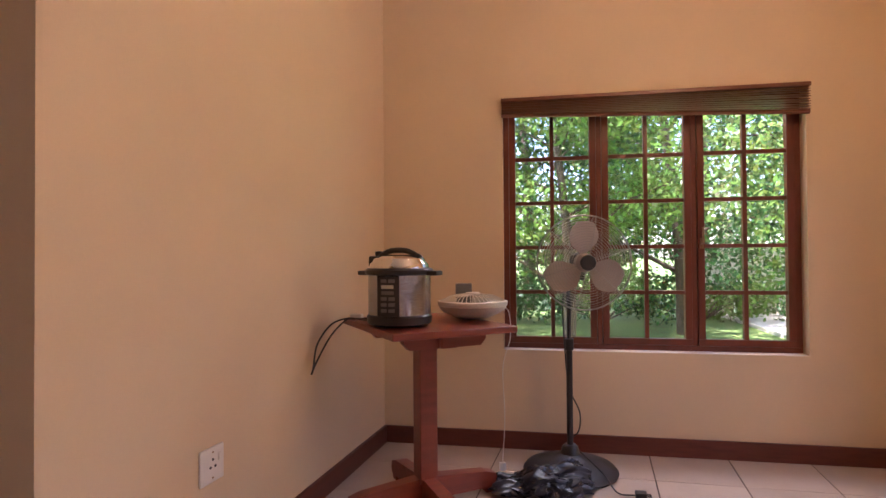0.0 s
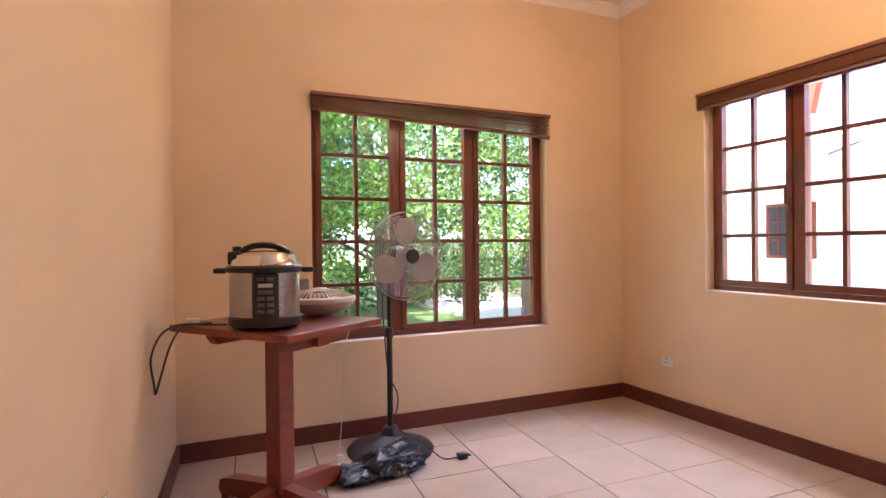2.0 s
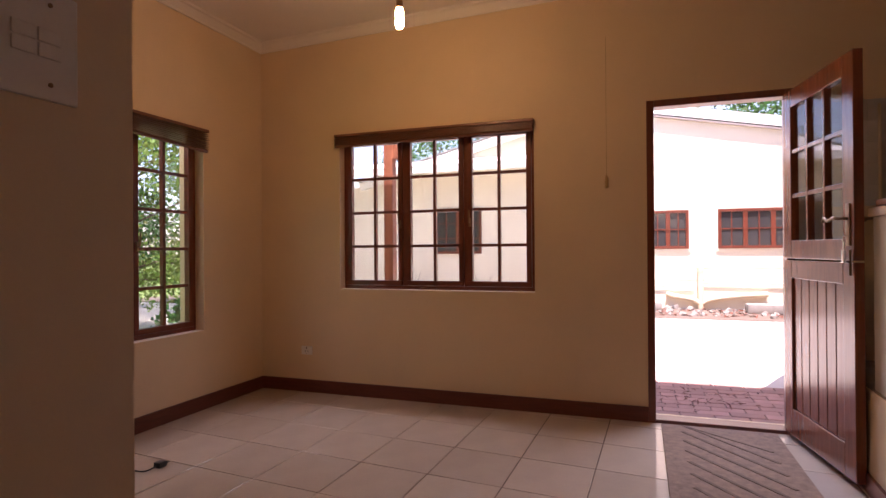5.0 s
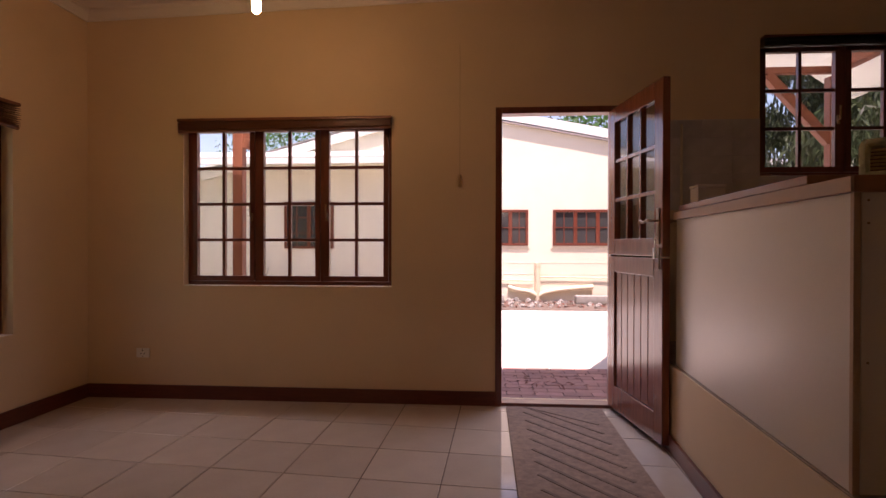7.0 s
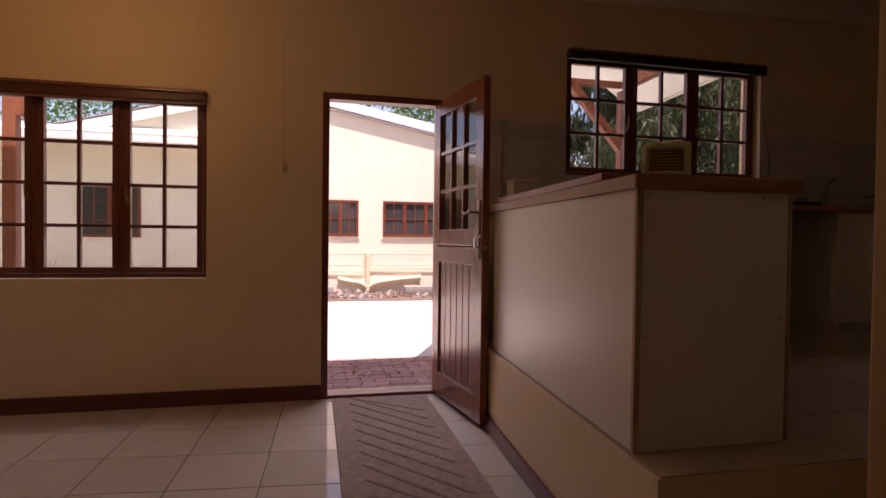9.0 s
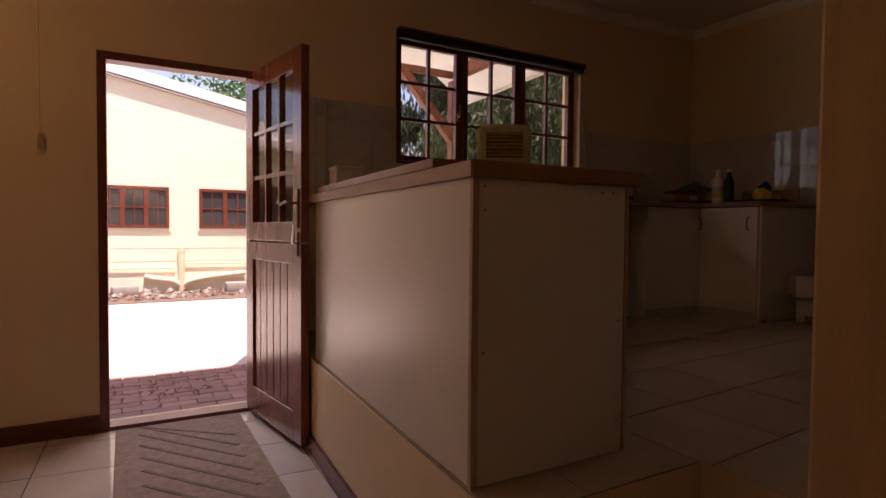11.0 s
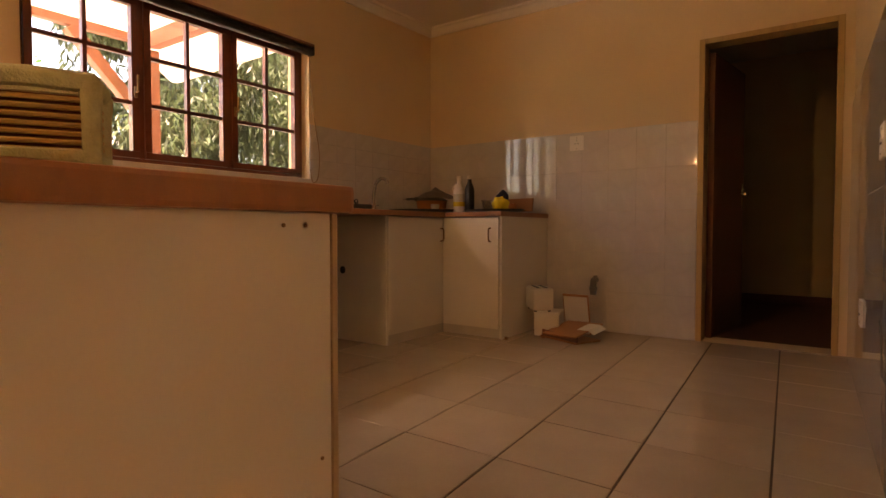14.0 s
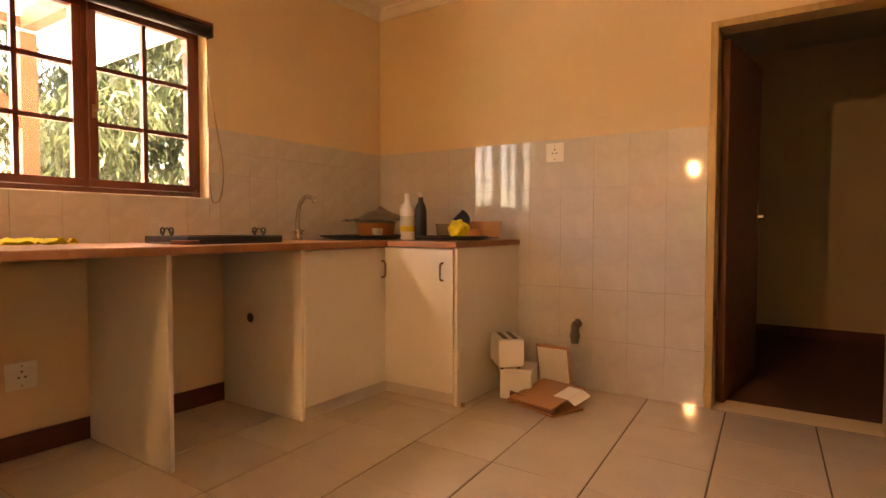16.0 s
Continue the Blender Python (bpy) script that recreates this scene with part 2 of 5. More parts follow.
def tube(points, r, sides=8, bm=None, closed=False):
    """A round bar along points; r is one radius or one a point."""
    bm = bm or bmesh.new()
    pts = [Vector(p) for p in points]
    rs = r if isinstance(r, (list, tuple)) else [r] * len(pts)
    rings, up = [], None
    for i, p in enumerate(pts):
        a = pts[i - 1] if (i or closed) else p
        b = pts[(i + 1) % len(pts)] if (i + 1 < len(pts) or closed) else p
        d = (b - a).normalized()
        if up is None:
            up = d.orthogonal().normalized()
        up = (up - d * up.dot(d)).normalized()
        side = d.cross(up)
        rings.append([bm.verts.new(p + rs[i] * (math.cos(t) * up + math.sin(t) * side)) for t in (2 * math.pi * k / sides for k in range(sides))])
    n = len(rings)
    for i in range(n if closed else n - 1):
        A, B = rings[i], rings[(i + 1) % n]
        for k in range(sides):
            bm.faces.new((A[k], A[(k + 1) % sides], B[(k + 1) % sides], B[k]))
    if not closed:
        bm.faces.new(rings[0][::-1]), bm.faces.new(rings[-1])
    return bm


def lathe(profile, sides=32, at=(0, 0, 0), bm=None, squash=1.0):
    """Turned body from (radius, height) pairs."""
    bm = bm or bmesh.new()
    rings = []
    for r, z in profile:
        if r < 1e-5:
            rings.append([bm.verts.new((at[0], at[1], at[2] + z))])
        else:
            rings.append([bm.verts.new((at[0] + r * math.cos(2 * math.pi * k / sides), at[1] + squash * r * math.sin(2 * math.pi * k / sides), at[2] + z)) for k in range(sides)])
    for A, B in zip(rings, rings[1:]):
        for k in range(sides):
            j = (k + 1) % sides
            vs = [A[k % len(A)], A[j % len(A)], B[j % len(B)], B[k % len(B)]]
            vs = list(dict.fromkeys(vs))
            if len(vs) > 2:
                bm.faces.new(vs)
    return bm


def prism(bm, outline, z0, z1, m=None):
    """An upright slab from an outline of (x, y)."""
    lo = [bm.verts.new((x, y, z0)) for x, y in outline]
    hi = [bm.verts.new((x, y, z1)) for x, y in outline]
    n = len(outline)
    bm.faces.new(lo[::-1]), bm.faces.new(hi)
    for k in range(n):
        bm.faces.new((lo[k], lo[(k + 1) % n], hi[(k + 1) % n], hi[k]))
    if m is not None:
        bmesh.ops.transform(bm, matrix=m, verts=lo + hi)
    return bm


def curve_points(pts, steps=8):
    """A smooth line through points (Catmull-Rom)."""
    P = [Vector(p) for p in pts]
    P = [2 * P[0] - P[1]] + P + [2 * P[-1] - P[-2]]
    out = []
    for i in range(1, len(P) - 2):
        for k in range(steps):
            t = k / steps
            out.append(0.5 * (2 * P[i] + (P[i + 1] - P[i - 1]) * t + (2 * P[i - 1] - 5 * P[i] + 4 * P[i + 1] - P[i + 2]) * t * t + (3 * P[i] - P[i - 1] - 3 * P[i + 1] + P[i + 2]) * t ** 3))
    return out + [P[-2]]


def wall(name, axis, w0, w1, a0, a1, z0, z1, holes=(), material="wall", label="cream painted plaster wall"):
    """A wall between w0 and w1 across, a0 to a1 along, with openings (a, b, z, z)."""
    bm = bmesh.new()
    cuts = sorted({a0, a1, *[h[0] for h in holes], *[h[1] for h in holes]})
    for a, b in zip(cuts, cuts[1:]):
        zs = [z0]
        for h in sorted(holes, key=lambda h: h[2]):
            if h[0] < (a + b) / 2 < h[1]:
                zs += [h[2], h[3]]
        zs.append(z1)
        for lo, hi in zip(zs[::2], zs[1::2]):
            if hi - lo > 1e-4:
                if axis == "x":
                    box(bm, (w0, a, lo), (w1, b, hi))
                else:
                    box(bm, (a, w0, lo), (b, w1, hi))
    bmesh.ops.remove_doubles(bm, verts=bm.verts, dist=1e-5)
    bm.verts.index_update()
    seen = {}
    for f in bm.faces:
        seen.setdefault(tuple(sorted(v.index for v in f.verts)), []).append(f)
    bmesh.ops.delete(bm, geom=[f for fs in seen.values() if len(fs) > 1 for f in fs], context="FACES")
    return setting(name, bm, material, label)


# ---- structure ----
W1 = (1.063, 2.678, 0.565, 2.01)          # north window: x, x, z, z
W2 = (2.405, 3.95, 0.832, 2.037)         # east window: y, y, z, z
W3 = (-1.838, -0.122, 1.605, 2.538)         # kitchen window
DO = (0.826, 1.665, 0.0, 2.10)          # stable door
KD = (0.248, 1.04, ZK, 2.528)      # kitchen inner door
wall_n = wall("wall_north", "y", YN, YN + T, XW - T, XE + T, -0.2, 3.05, [W1])
wall_e = wall("wall_east", "x", XE, XE + T, YS - T, YN, -0.2, 3.3, [W2, DO, W3])
wall_w = setting("wall_west", prism(bmesh.new(), [(XJ, YJ), (XW, YN), (XW - T, YN), (XJ - T, YJ)], -0.2, 3.05), "wall", "cream painted plaster wall")
wall_s = wall("wall_south", "y", YS - T, YS, XK - T, XE, -0.2, 3.3, [KD])
wall_kw = wall("wall_kitchen_west", "x", XK - T, XK, YS, 0.5, -0.2, 3.3)
OFF = Matrix.Translation((XK, YS, 0)) @ pose(0, 0, 0, 0, 0, 2.0) @ Matrix.Translation((-XK, -YS, 0))
wall_kw.matrix_basis = OFF                    # this wall stands slightly off square
wall_hn = wall("wall_hall_north", "y", YJ, YJ + T, XH, XJ - T, -0.2, 3.1)
wall_hw = wall("wall_hall_west", "x", XH - T, XH, YH - T, YJ + T, -0.2, 3.3)
wall_hs = wall("wall_hall_south", "y", YH - T, YH, XH, 0.002, -0.2, 3.3, [(-0.80, 0.001, 0, 2.06)])
wall("wall_hall_return", "x", -0.2, 0.0, 0.5, YH - T, -0.2, 3.3)

bm = bmesh.new()
cl = [(XH - T, YN + T), (XE + T, YN + T), (XE + T, YS - T), (XH - T, YS - T)]
lo = [bm.verts.new((x, y, zc(y))) for x, y in cl]
hi = [bm.verts.new((x, y, zc(y) + 0.15)) for x, y in cl]
bm.faces.new(lo), bm.faces.new(hi[::-1])
for k in range(4):
    bm.faces.new((lo[k], hi[k], hi[(k + 1) % 4], lo[(k + 1) % 4]))
setting("ceiling", bm, "ceil", "white painted sloping ceiling")


def cornice(name, x0, y0, x1, y1, nx, ny):
    bm = bmesh.new()
    prof = [(0, -0.075), (0.012, -0.075), (0.016, -0.06), (0.045, -0.022), (0.06, -0.016), (0.064, 0.002), (0, 0.002)]
    rings = []
    for x, y in ((x0, y0), (x1, y1)):
        rings.append([bm.verts.new((x + nx * o, y + ny * o, zc(y + ny * o) + h)) for o, h in prof])
    for k in range(len(prof) - 1):
        bm.faces.new((rings[0][k], rings[0][k + 1], rings[1][k + 1], rings[1][k]))
    bmesh.ops.recalc_face_normals(bm, faces=bm.faces)
    return setting(name, bm, "ceil", "white plaster cornice along the ceiling")


cornice("trim_cornice_north", XW, YN, XE, YN, 0, -1)
cornice("trim_cornice_east", XE, YS, XE, YN, -1, 0)
cornice("trim_cornice_south", XK, YS, XE, YS, 0, 1)
cornice("trim_cornice_west", XJ, YJ, XW, YN, 1, 0)
cornice("trim_cornice_kitchen", XK, YS, XK, 0.5, 1, 0).matrix_basis = OFF


def skirting(name, a, b, z=0.0, h=0.10):
    """A board along the floor; a and b span its foot, 14 mm deep."""
    bm = boxes(((min(a[0], b[0]), min(a[1], b[1]), z), (max(a[0], b[0]), max(a[1], b[1]), z + h)), bevel=0.003)
    return setting(name, bm, "skirt", "dark red stained timber skirting board")


S = 0.016
skirting("baseboard_north", (XW, YN - S), (XE, YN))
skirting("baseboard_east", (XE - S, DO[1] + 0.0), (XE, YN - S))
setting("baseboard_west", prism(bmesh.new(), [(XJ + S, YJ - S), (XW + S, YN - S), (XW, YN - S), (XJ, YJ - S)], 0, 0.10), "skirt", "dark red stained timber skirting board")
skirting("baseboard_hall", (XH, YJ - S), (XJ, YJ))
setting("baseboard_riser", prism(bmesh.new(), [(0.77, yp(0.77) + 0.002), (XE - 0.03, yp(XE - 0.03) + 0.002), (XE - 0.03, yp(XE - 0.03) + 0.002 + S), (0.77, yp(0.77) + 0.002 + S)], 0, 0.085), "skirt", "dark red stained timber skirting board")
skirting("baseboard_kitchen", (XE - S, YS + 0.6, ), (XE, 0.2), ZK)

# floors: a slab of grout with tiles laid on it below
setting("floor", boxes(((XH - T, 0.3, -0.2), (XE + T, YN + T, -0.004))), "grout", "tiled living room floor with dark joints")
bm = boxes(((XK - T, YS - T, -0.1), (0.76, 0.085, ZK - 0.004)))
prism(bm, [(0.76, YS - T), (XE, YS - T), (XE, yp(XE)), (0.76, yp(0.76))], -0.1, ZK - 0.004)
setting("floor_kitchen", bm, "wall", "raised kitchen floor platform with plastered front")
setting("floor_step_upper", boxes(((0.03, 0.085, -0.05), (0.76, 0.365, 0.32)), bevel=0.004), "tile", "tiled step up to the kitchen")
setting("floor_step_lower", boxes(((0.03, 0.365, -0.05), (0.76, 0.645, 0.16)), bevel=0.004), "tile", "tiled step up to the kitchen")


# ---- windows ----
def sash_window(name, at, turn, width, height, rows, label, depth=0.075):
    """Three side-hung casements with two columns of panes each, in one frame. Local x along, y outwards, z up."""
    w = thing(name, at, turn, label, "window", "", "structure")
    F = 0.032
    y0, y1 = depth, depth + 0.07
    parts = [((0, y0, 0), (width, y1, F)), ((0, y0, height - F), (width, y1, height)), ((0, y0, F), (F, y1, height - F)), ((width - F, y0, F), (width, y1, height - F))]
    step = (width - 2 * F) / 3
    for k in (1, 2):
        parts.append(((F + k * step - 0.014, y0, F), (F + k * step + 0.014, y1, height - F)))
    part("window_frame", boxes(*parts, bevel=0.004), "wood", w)
    C = 0.037
    for k in range(3):
        a = F + k * step + (0.014 if k else 0) + 0.002
        b = F + (k + 1) * step - (0.014 if k < 2 else 0) - 0.002
        lo, hi = F + 0.002, height - F - 0.002
        c0, c1 = y0 - 0.008, y0 + 0.036
        sash = part("casement", boxes(((a, c0, lo), (b, c1, lo + C)), ((a, c0, hi - C), (b, c1, hi)), ((a, c0, lo + C), (a + C, c1, hi - C)), ((b - C, c0, lo + C), (b, c1, hi - C)), bevel=0.003), "wood", w)
        ia, ib, il, ih = a + C, b - C, lo + C, hi - C
        mid = (ia + ib) / 2
        g = 0.011
        part("glazing_bar", boxes(((mid - g, c0 + 0.006, il), (mid + g, c1 - 0.006, ih)), bevel=0.002), "wood", sash)
        ph = (ih - il) / rows
        for r in range(1, rows):
            part("glazing_bar", boxes(((ia, c0 + 0.008, il + r * ph - g), (ib, c1 - 0.008, il + r * ph + g)), bevel=0.002), "wood", sash)
        for r in range(rows):
            for p, q in ((ia, mid), (mid, ib)):
                pane = part("pane", boxes(((p, y0 + 0.010, il + r * ph), (q, y0 + 0.014, il + (r + 1) * ph))), "glass", sash)
                pane.visible_shadow = False
        if k != 1:
            s = b - 0.02 if k == 0 else a + 0.02
            hm = height * 0.42
            bm = boxes(((s - 0.009, c0 - 0.012, hm - 0.03), (s + 0.009, c0, hm + 0.03)), bevel=0.002)
            tube([(s, c0 - 0.012, hm), (s, c0 - 0.03, hm), (s, c0 - 0.034, hm + 0.09)], 0.006, 8, bm)
            part("latch", bm, "bronze", sash, "dark metal casement latch", True)
    part("window_sill", boxes(((0, 0.004, -0.02), (width, depth, 0.004)), bevel=0.003), "ceil", w, "white painted sill")
    return w


sash_window("window_1", (W1[0], YN, W1[2]), 0, W1[1] - W1[0], W1[3] - W1[2], 5, "red-brown timber cottage-pane window facing the garden")
sash_window("window_2", (XE, W2[1], W2[2]), -90, W2[1] - W2[0], W2[3] - W2[2], 4, "red-brown timber cottage-pane window facing the yard")
sash_window("window_3", (XE, W3[1], W3[2]), -90, W3[1] - W3[0], W3[3] - W3[2], 3, "red-brown timber cottage-pane window above the kitchen counter")


# ---- doors ----
def frame_posts(name, axis, w0, w1, a0, a1, z0, z1, material, label, t=0.05):
    """A door frame of two posts and a head; a0 to a1 is the opening in the wall."""
    fr = thing(name, (0, 0, 0), 0, label, "door frame", "", "structure")

    def b(a, b_, lo, hi):
        return ((w0, a, lo), (w1, b_, hi)) if axis == "x" else ((a, w0, lo), (b_, w1, hi))
    part("post", boxes(b(a0, a0 + t, z0, z1), bevel=0.004), material, fr)
    part("post", boxes(b(a1 - t, a1, z0, z1), bevel=0.004), material, fr)
    part("head", boxes(b(a0 + t, a1 - t, z1 - t, z1), bevel=0.004), material, fr)
    return fr


fr = frame_posts("door_1_frame", "x", XE - 0.012, XE + 0.09, DO[0], DO[1], 0.0, DO[3], "wood", "dark red-brown timber frame of the stable door", 0.045)
part("threshold", boxes(((XE - 0.005, DO[0] + 0.045, -0.02), (XE + 0.12, DO[1] - 0.045, 0.022)), bevel=0.004), "wood", fr)


def stable_door():
    """A stable door in two leaves, both swung inwards. Local x from the hinge, y towards the room's side, z up."""
    W, Y0, Y1 = 0.80, -0.022, 0.022
    d = thing("stable_door", (3.325, 0.866, 0.03), 188.6, "open varnished mahogany stable door with glazed upper leaf", "door", "", "structure")
    lo0, lo1, up0, up1 = 0.0, 1.03, 1.04, 2.03
    s = 0.105
    low = part("lower_leaf", boxes(((0, Y0, lo0), (s, Y1, lo1)), ((W - s, Y0, lo0), (W, Y1, lo1)), ((s, Y0, lo0), (W - s, Y1, lo0 + 0.16)), ((s, Y0, lo1 - s), (W - s, Y1, lo1)), bevel=0.004), "door", d)
    n = 6
    bw = (W - 2 * s) / n
    for k in range(n):
        part("board", boxes(((s + k * bw + 0.002, -0.010, lo0 + 0.16), (s + (k + 1) * bw - 0.002, 0.010, lo1 - s)), bevel=0.005), "door", low)
    up = part("upper_leaf", boxes(((0, Y0, up0), (s, Y1, up1)), ((W - s, Y0, up0), (W, Y1, up1)), ((s, Y0, up0), (W - s, Y1, up0 + s)), ((s, Y0, up1 - s), (W - s, Y1, up1)), bevel=0.004), "door", d)
    a, b, lo, hi, g = s, W - s, up0 + s, up1 - s, 0.012
    for k in (1, 2):
        x = a + (b - a) * k / 3
        part("glazing_bar", boxes(((x - g, -0.018, lo), (x + g, 0.018, hi)), bevel=0.003), "door", up)
        z = lo + (hi - lo) * k / 3
        part("glazing_bar", boxes(((a, -0.016, z - g), (b, 0.016, z + g)), bevel=0.003), "door", up)
    for i in range(3):
        for j in range(3):
            p = part("pane", boxes(((a + (b - a) * i / 3, -0.002, lo + (hi - lo) * j / 3), (a + (b - a) * (i + 1) / 3, 0.002, lo + (hi - lo) * (j + 1) / 3))), "glass", up)
            p.visible_shadow = False
    hx, hz = W - 0.045, up0 + 0.20
    for sgn in (-1, 1):
        y = sgn * 0.022
        bm = boxes(((hx - 0.019, min(y, y + sgn * 0.007), hz - 0.13), (hx + 0.019, max(y, y + sgn * 0.007), hz + 0.07)), bevel=0.002)
        pts = curve_points([(hx, y, hz), (hx, y + sgn * 0.05, hz), (hx - 0.03, y + sgn * 0.056, hz + 0.004), (hx - 0.08, y + sgn * 0.056, hz - 0.008), (hx - 0.115, y + sgn * 0.056, hz + 0.006), (hx - 0.13, y + sgn * 0.056, hz - 0.012)], 5)
        tube(pts, 0.008, 8, bm)
        part("door_handle", bm, "bronze", up, "dark bronze lever handle on a long plate", True)
    y = -0.035
    bm = tube([(hx, -0.02, hz - 0.08), (hx, y - 0.012, hz - 0.08)], 0.004, 6)
    ring = [(hx + 0.016 * math.cos(t), y - 0.008, hz - 0.098 + 0.016 * math.sin(t)) for t in (2 * math.pi * k / 14 for k in range(14))]
    tube(ring, 0.0016, 6, bm, True)
    box(bm, (hx - 0.006, y - 0.012, hz - 0.165), (hx + 0.006, y - 0.007, hz - 0.112), 0.001)
    box(bm, (hx - 0.014, y - 0.016, hz - 0.21), (hx + 0.012, y - 0.005, hz - 0.15), 0.003)
    part("key_ring", bm, "chrome", up, "small bunch of keys hanging from the lock", True)
    part("bolt", tube([(W - 0.02, -0.03, lo1 - 0.06), (W - 0.02, -0.03, up0 + 0.05)], 0.006, 8), "bronze", up, "", True)
    for z in (0.2, 0.85, 1.2, 1.9):
        part("hinge", tube([(-0.006, 0.02, z - 0.045), (-0.006, 0.02, z + 0.045)], 0.008, 8), "bronze", d, "", True)
    return d


stable_door()
frame_posts("door_2_frame", "y", YS - 0.12, YS + 0.014, KD[0] - 0.008, KD[1] + 0.008, ZK, KD[3] + 0.008, "frame", "yellow pine frame of the inner kitchen doorway", 0.036)
d2 = thing("flush_door", (KD[1] - 0.05, YS - 0.12, ZK), -97, "open dark brown flush inner door", "door", "", "structure")
part("leaf", boxes(((0.0, -0.02, 0.008), (0.76, 0.02, 2.0)), bevel=0.003), "flush", d2)
for sgn in (-1, 1):
    y = sgn * 0.02
    bm = boxes(((0.69, min(y, y + sgn * 0.006), 0.93), (0.73, max(y, y + sgn * 0.006), 1.13)), bevel=0.002)
    tube([(0.71, y, 1.05), (0.71, y + sgn * 0.045, 1.05), (0.60, y + sgn * 0.05, 1.05)], 0.008, 8, bm)
    part("door_handle", bm, "chrome", d2, "chrome lever handle", True)
fr = frame_posts("door_3_frame", "y", YH - 0.12, YH + 0.016, -0.80, 0.002, 0, 2.06, "frame", "yellow pine frame of the hall door", 0.06)
part("strike", boxes(((-0.062, YH - 0.03, 0.98), (-0.057, YH - 0.005, 1.08)), bevel=0.001), "bronze", fr, "dull brass lock strike")
d3 = thing("hall_door", (-0.399, YH - 0.08, 0.0), 0, "closed brown flush hall door", "door", "", "structure")
part("leaf", boxes(((-0.344, -0.02, 0.008), (0.344, 0.02, 1.995)), bevel=0.003), "flush", d3)

# back room behind the kitchen door
rm = [((-1.1, -5.95, ZK - 0.1), (2.6, YS - T, ZK - 0.002)), ((KD[0] - 0.008, YS - T, ZK - 0.02), (KD[1] + 0.008, YS - 0.002, ZK - 0.002))]
setting("floor_back_room", boxes(*rm), "redfloor", "dark red floor of the unlit back room")
setting("wall_back_room_south", boxes(((-1.1, -6.15, 0.2), (2.6, -5.95, 3.3))), "wall", "cream wall of the unlit back room")
setting("wall_back_room_west", boxes(((-1.3, -6.15, 0.2), (-1.1, YS - T, 3.3))), "wall", "cream wall of the unlit back room")
setting("wall_back_room_north", boxes(((-1.3, YS - T, 0.2), (XK - T - 0.001, YS, 3.3))), "wall", "cream wall of the unlit back room")
setting("wall_back_room_east", boxes(((2.6, -6.15, 0.2), (2.8, YS - T, 3.3))), "wall", "cream wall of the unlit back room")
setting("ceiling_back_room", boxes(((-1.3, -6.15, 3.05), (2.8, YS - T, 3.2))), "ceil", "ceiling of the unlit back room")
skirting("baseboard_back_room", (-1.1, -5.95), (2.6, -5.934), ZK - 0.012)


# ---- blinds ----
def slat_blind(name, at, turn, width, drop_l, drop_r, label):
    """A drawn-up timber blind: headrail, a stack of slats that hangs unevenly, bottom rail and cord."""
    b = thing(name, at, turn, label, "blind")
    part("headrail", boxes(((0, -0.05, -0.022), (width, -0.002, 0)), bevel=0.004), "blind", b)
    n = 9
    for k in range(n):
        f = (k + 0.7) / n
        zl, zr = -0.03 - f * (drop_l - 0.045), -0.03 - f * (drop_r - 0.045)
        bm = bmesh.new()
        j = 0.004 * math.sin(k * 2.7)
        vs = [bm.verts.new(v) for v in ((0.006, -0.052 + j, zl), (width - 0.006, -0.052 - j, zr), (width - 0.006, -0.006 - j, zr + 0.004), (0.006, -0.006 + j, zl + 0.004))]
        up = [bm.verts.new(v.co + Vector((0, 0, 0.003))) for v in vs]
        bm.faces.new(vs[::-1]), bm.faces.new(up)
        for i in range(4):
            bm.faces.new((vs[i], vs[(i + 1) % 4], up[(i + 1) % 4], up[i]))
        part("slat", bm, "blind", b)
    bm = tube([(0.004, -0.03, -drop_l + 0.01), (width - 0.004, -0.03, -drop_r + 0.01)], 0.013, 8)
    part("bottom_rail", bm, "blind", b, "", True)
    return b


slat_blind("wooden_blind", (W1[0] - 0.004, YN, W1[3] + 0.006), 0, W1[1] - W1[0] + 0.012, 0.105, 0.165, "dark brown wooden blind drawn up above the window")
slat_blind("wooden_blind", (XE, W2[1] + 0.022, W2[3] + 0.01), -90, W2[1] - W2[0] + 0.026, 0.10, 0.085, "dark brown wooden blind drawn up above the window")
b = thing("roller_blind", (XE, W3[1] + 0.0, W3[3] - 0.012), -90, "dark rolled-up blind above the kitchen window", "blind")
wd = W3[1] - W3[0]
part("roll", tube([(0.01, -0.034, -0.03), (wd - 0.01, -0.034, -0.03)], 0.03, 16), "iron", b, "dark grey rolled fabric", True)
part("headrail", boxes(((0, -0.066, 0.0), (wd, -0.002, 0.016)), bevel=0.003), "blind", b)
for x in (0.0, wd - 0.006):
    part("bracket", boxes(((x, -0.066, -0.06), (x + 0.006, -0.002, 0.0)), bevel=0.001), "iron", b)
cord = thing("blind_cord", (XE, W3[0] + 0.02, W3[3]), -90, "thin brown blind cord looped beside the window", "cord")
cp = curve_points([(0.0, -0.03, -0.02), (0.02, -0.02, -0.3), (0.07, -0.012, -0.55), (0.105, -0.012, -0.75), (0.09, -0.012, -0.92), (0.04, -0.012, -0.95), (0.02, -0.012, -0.86)], 8)
part("cord", tube(cp, 0.003, 6), "bronze", cord, "", True)


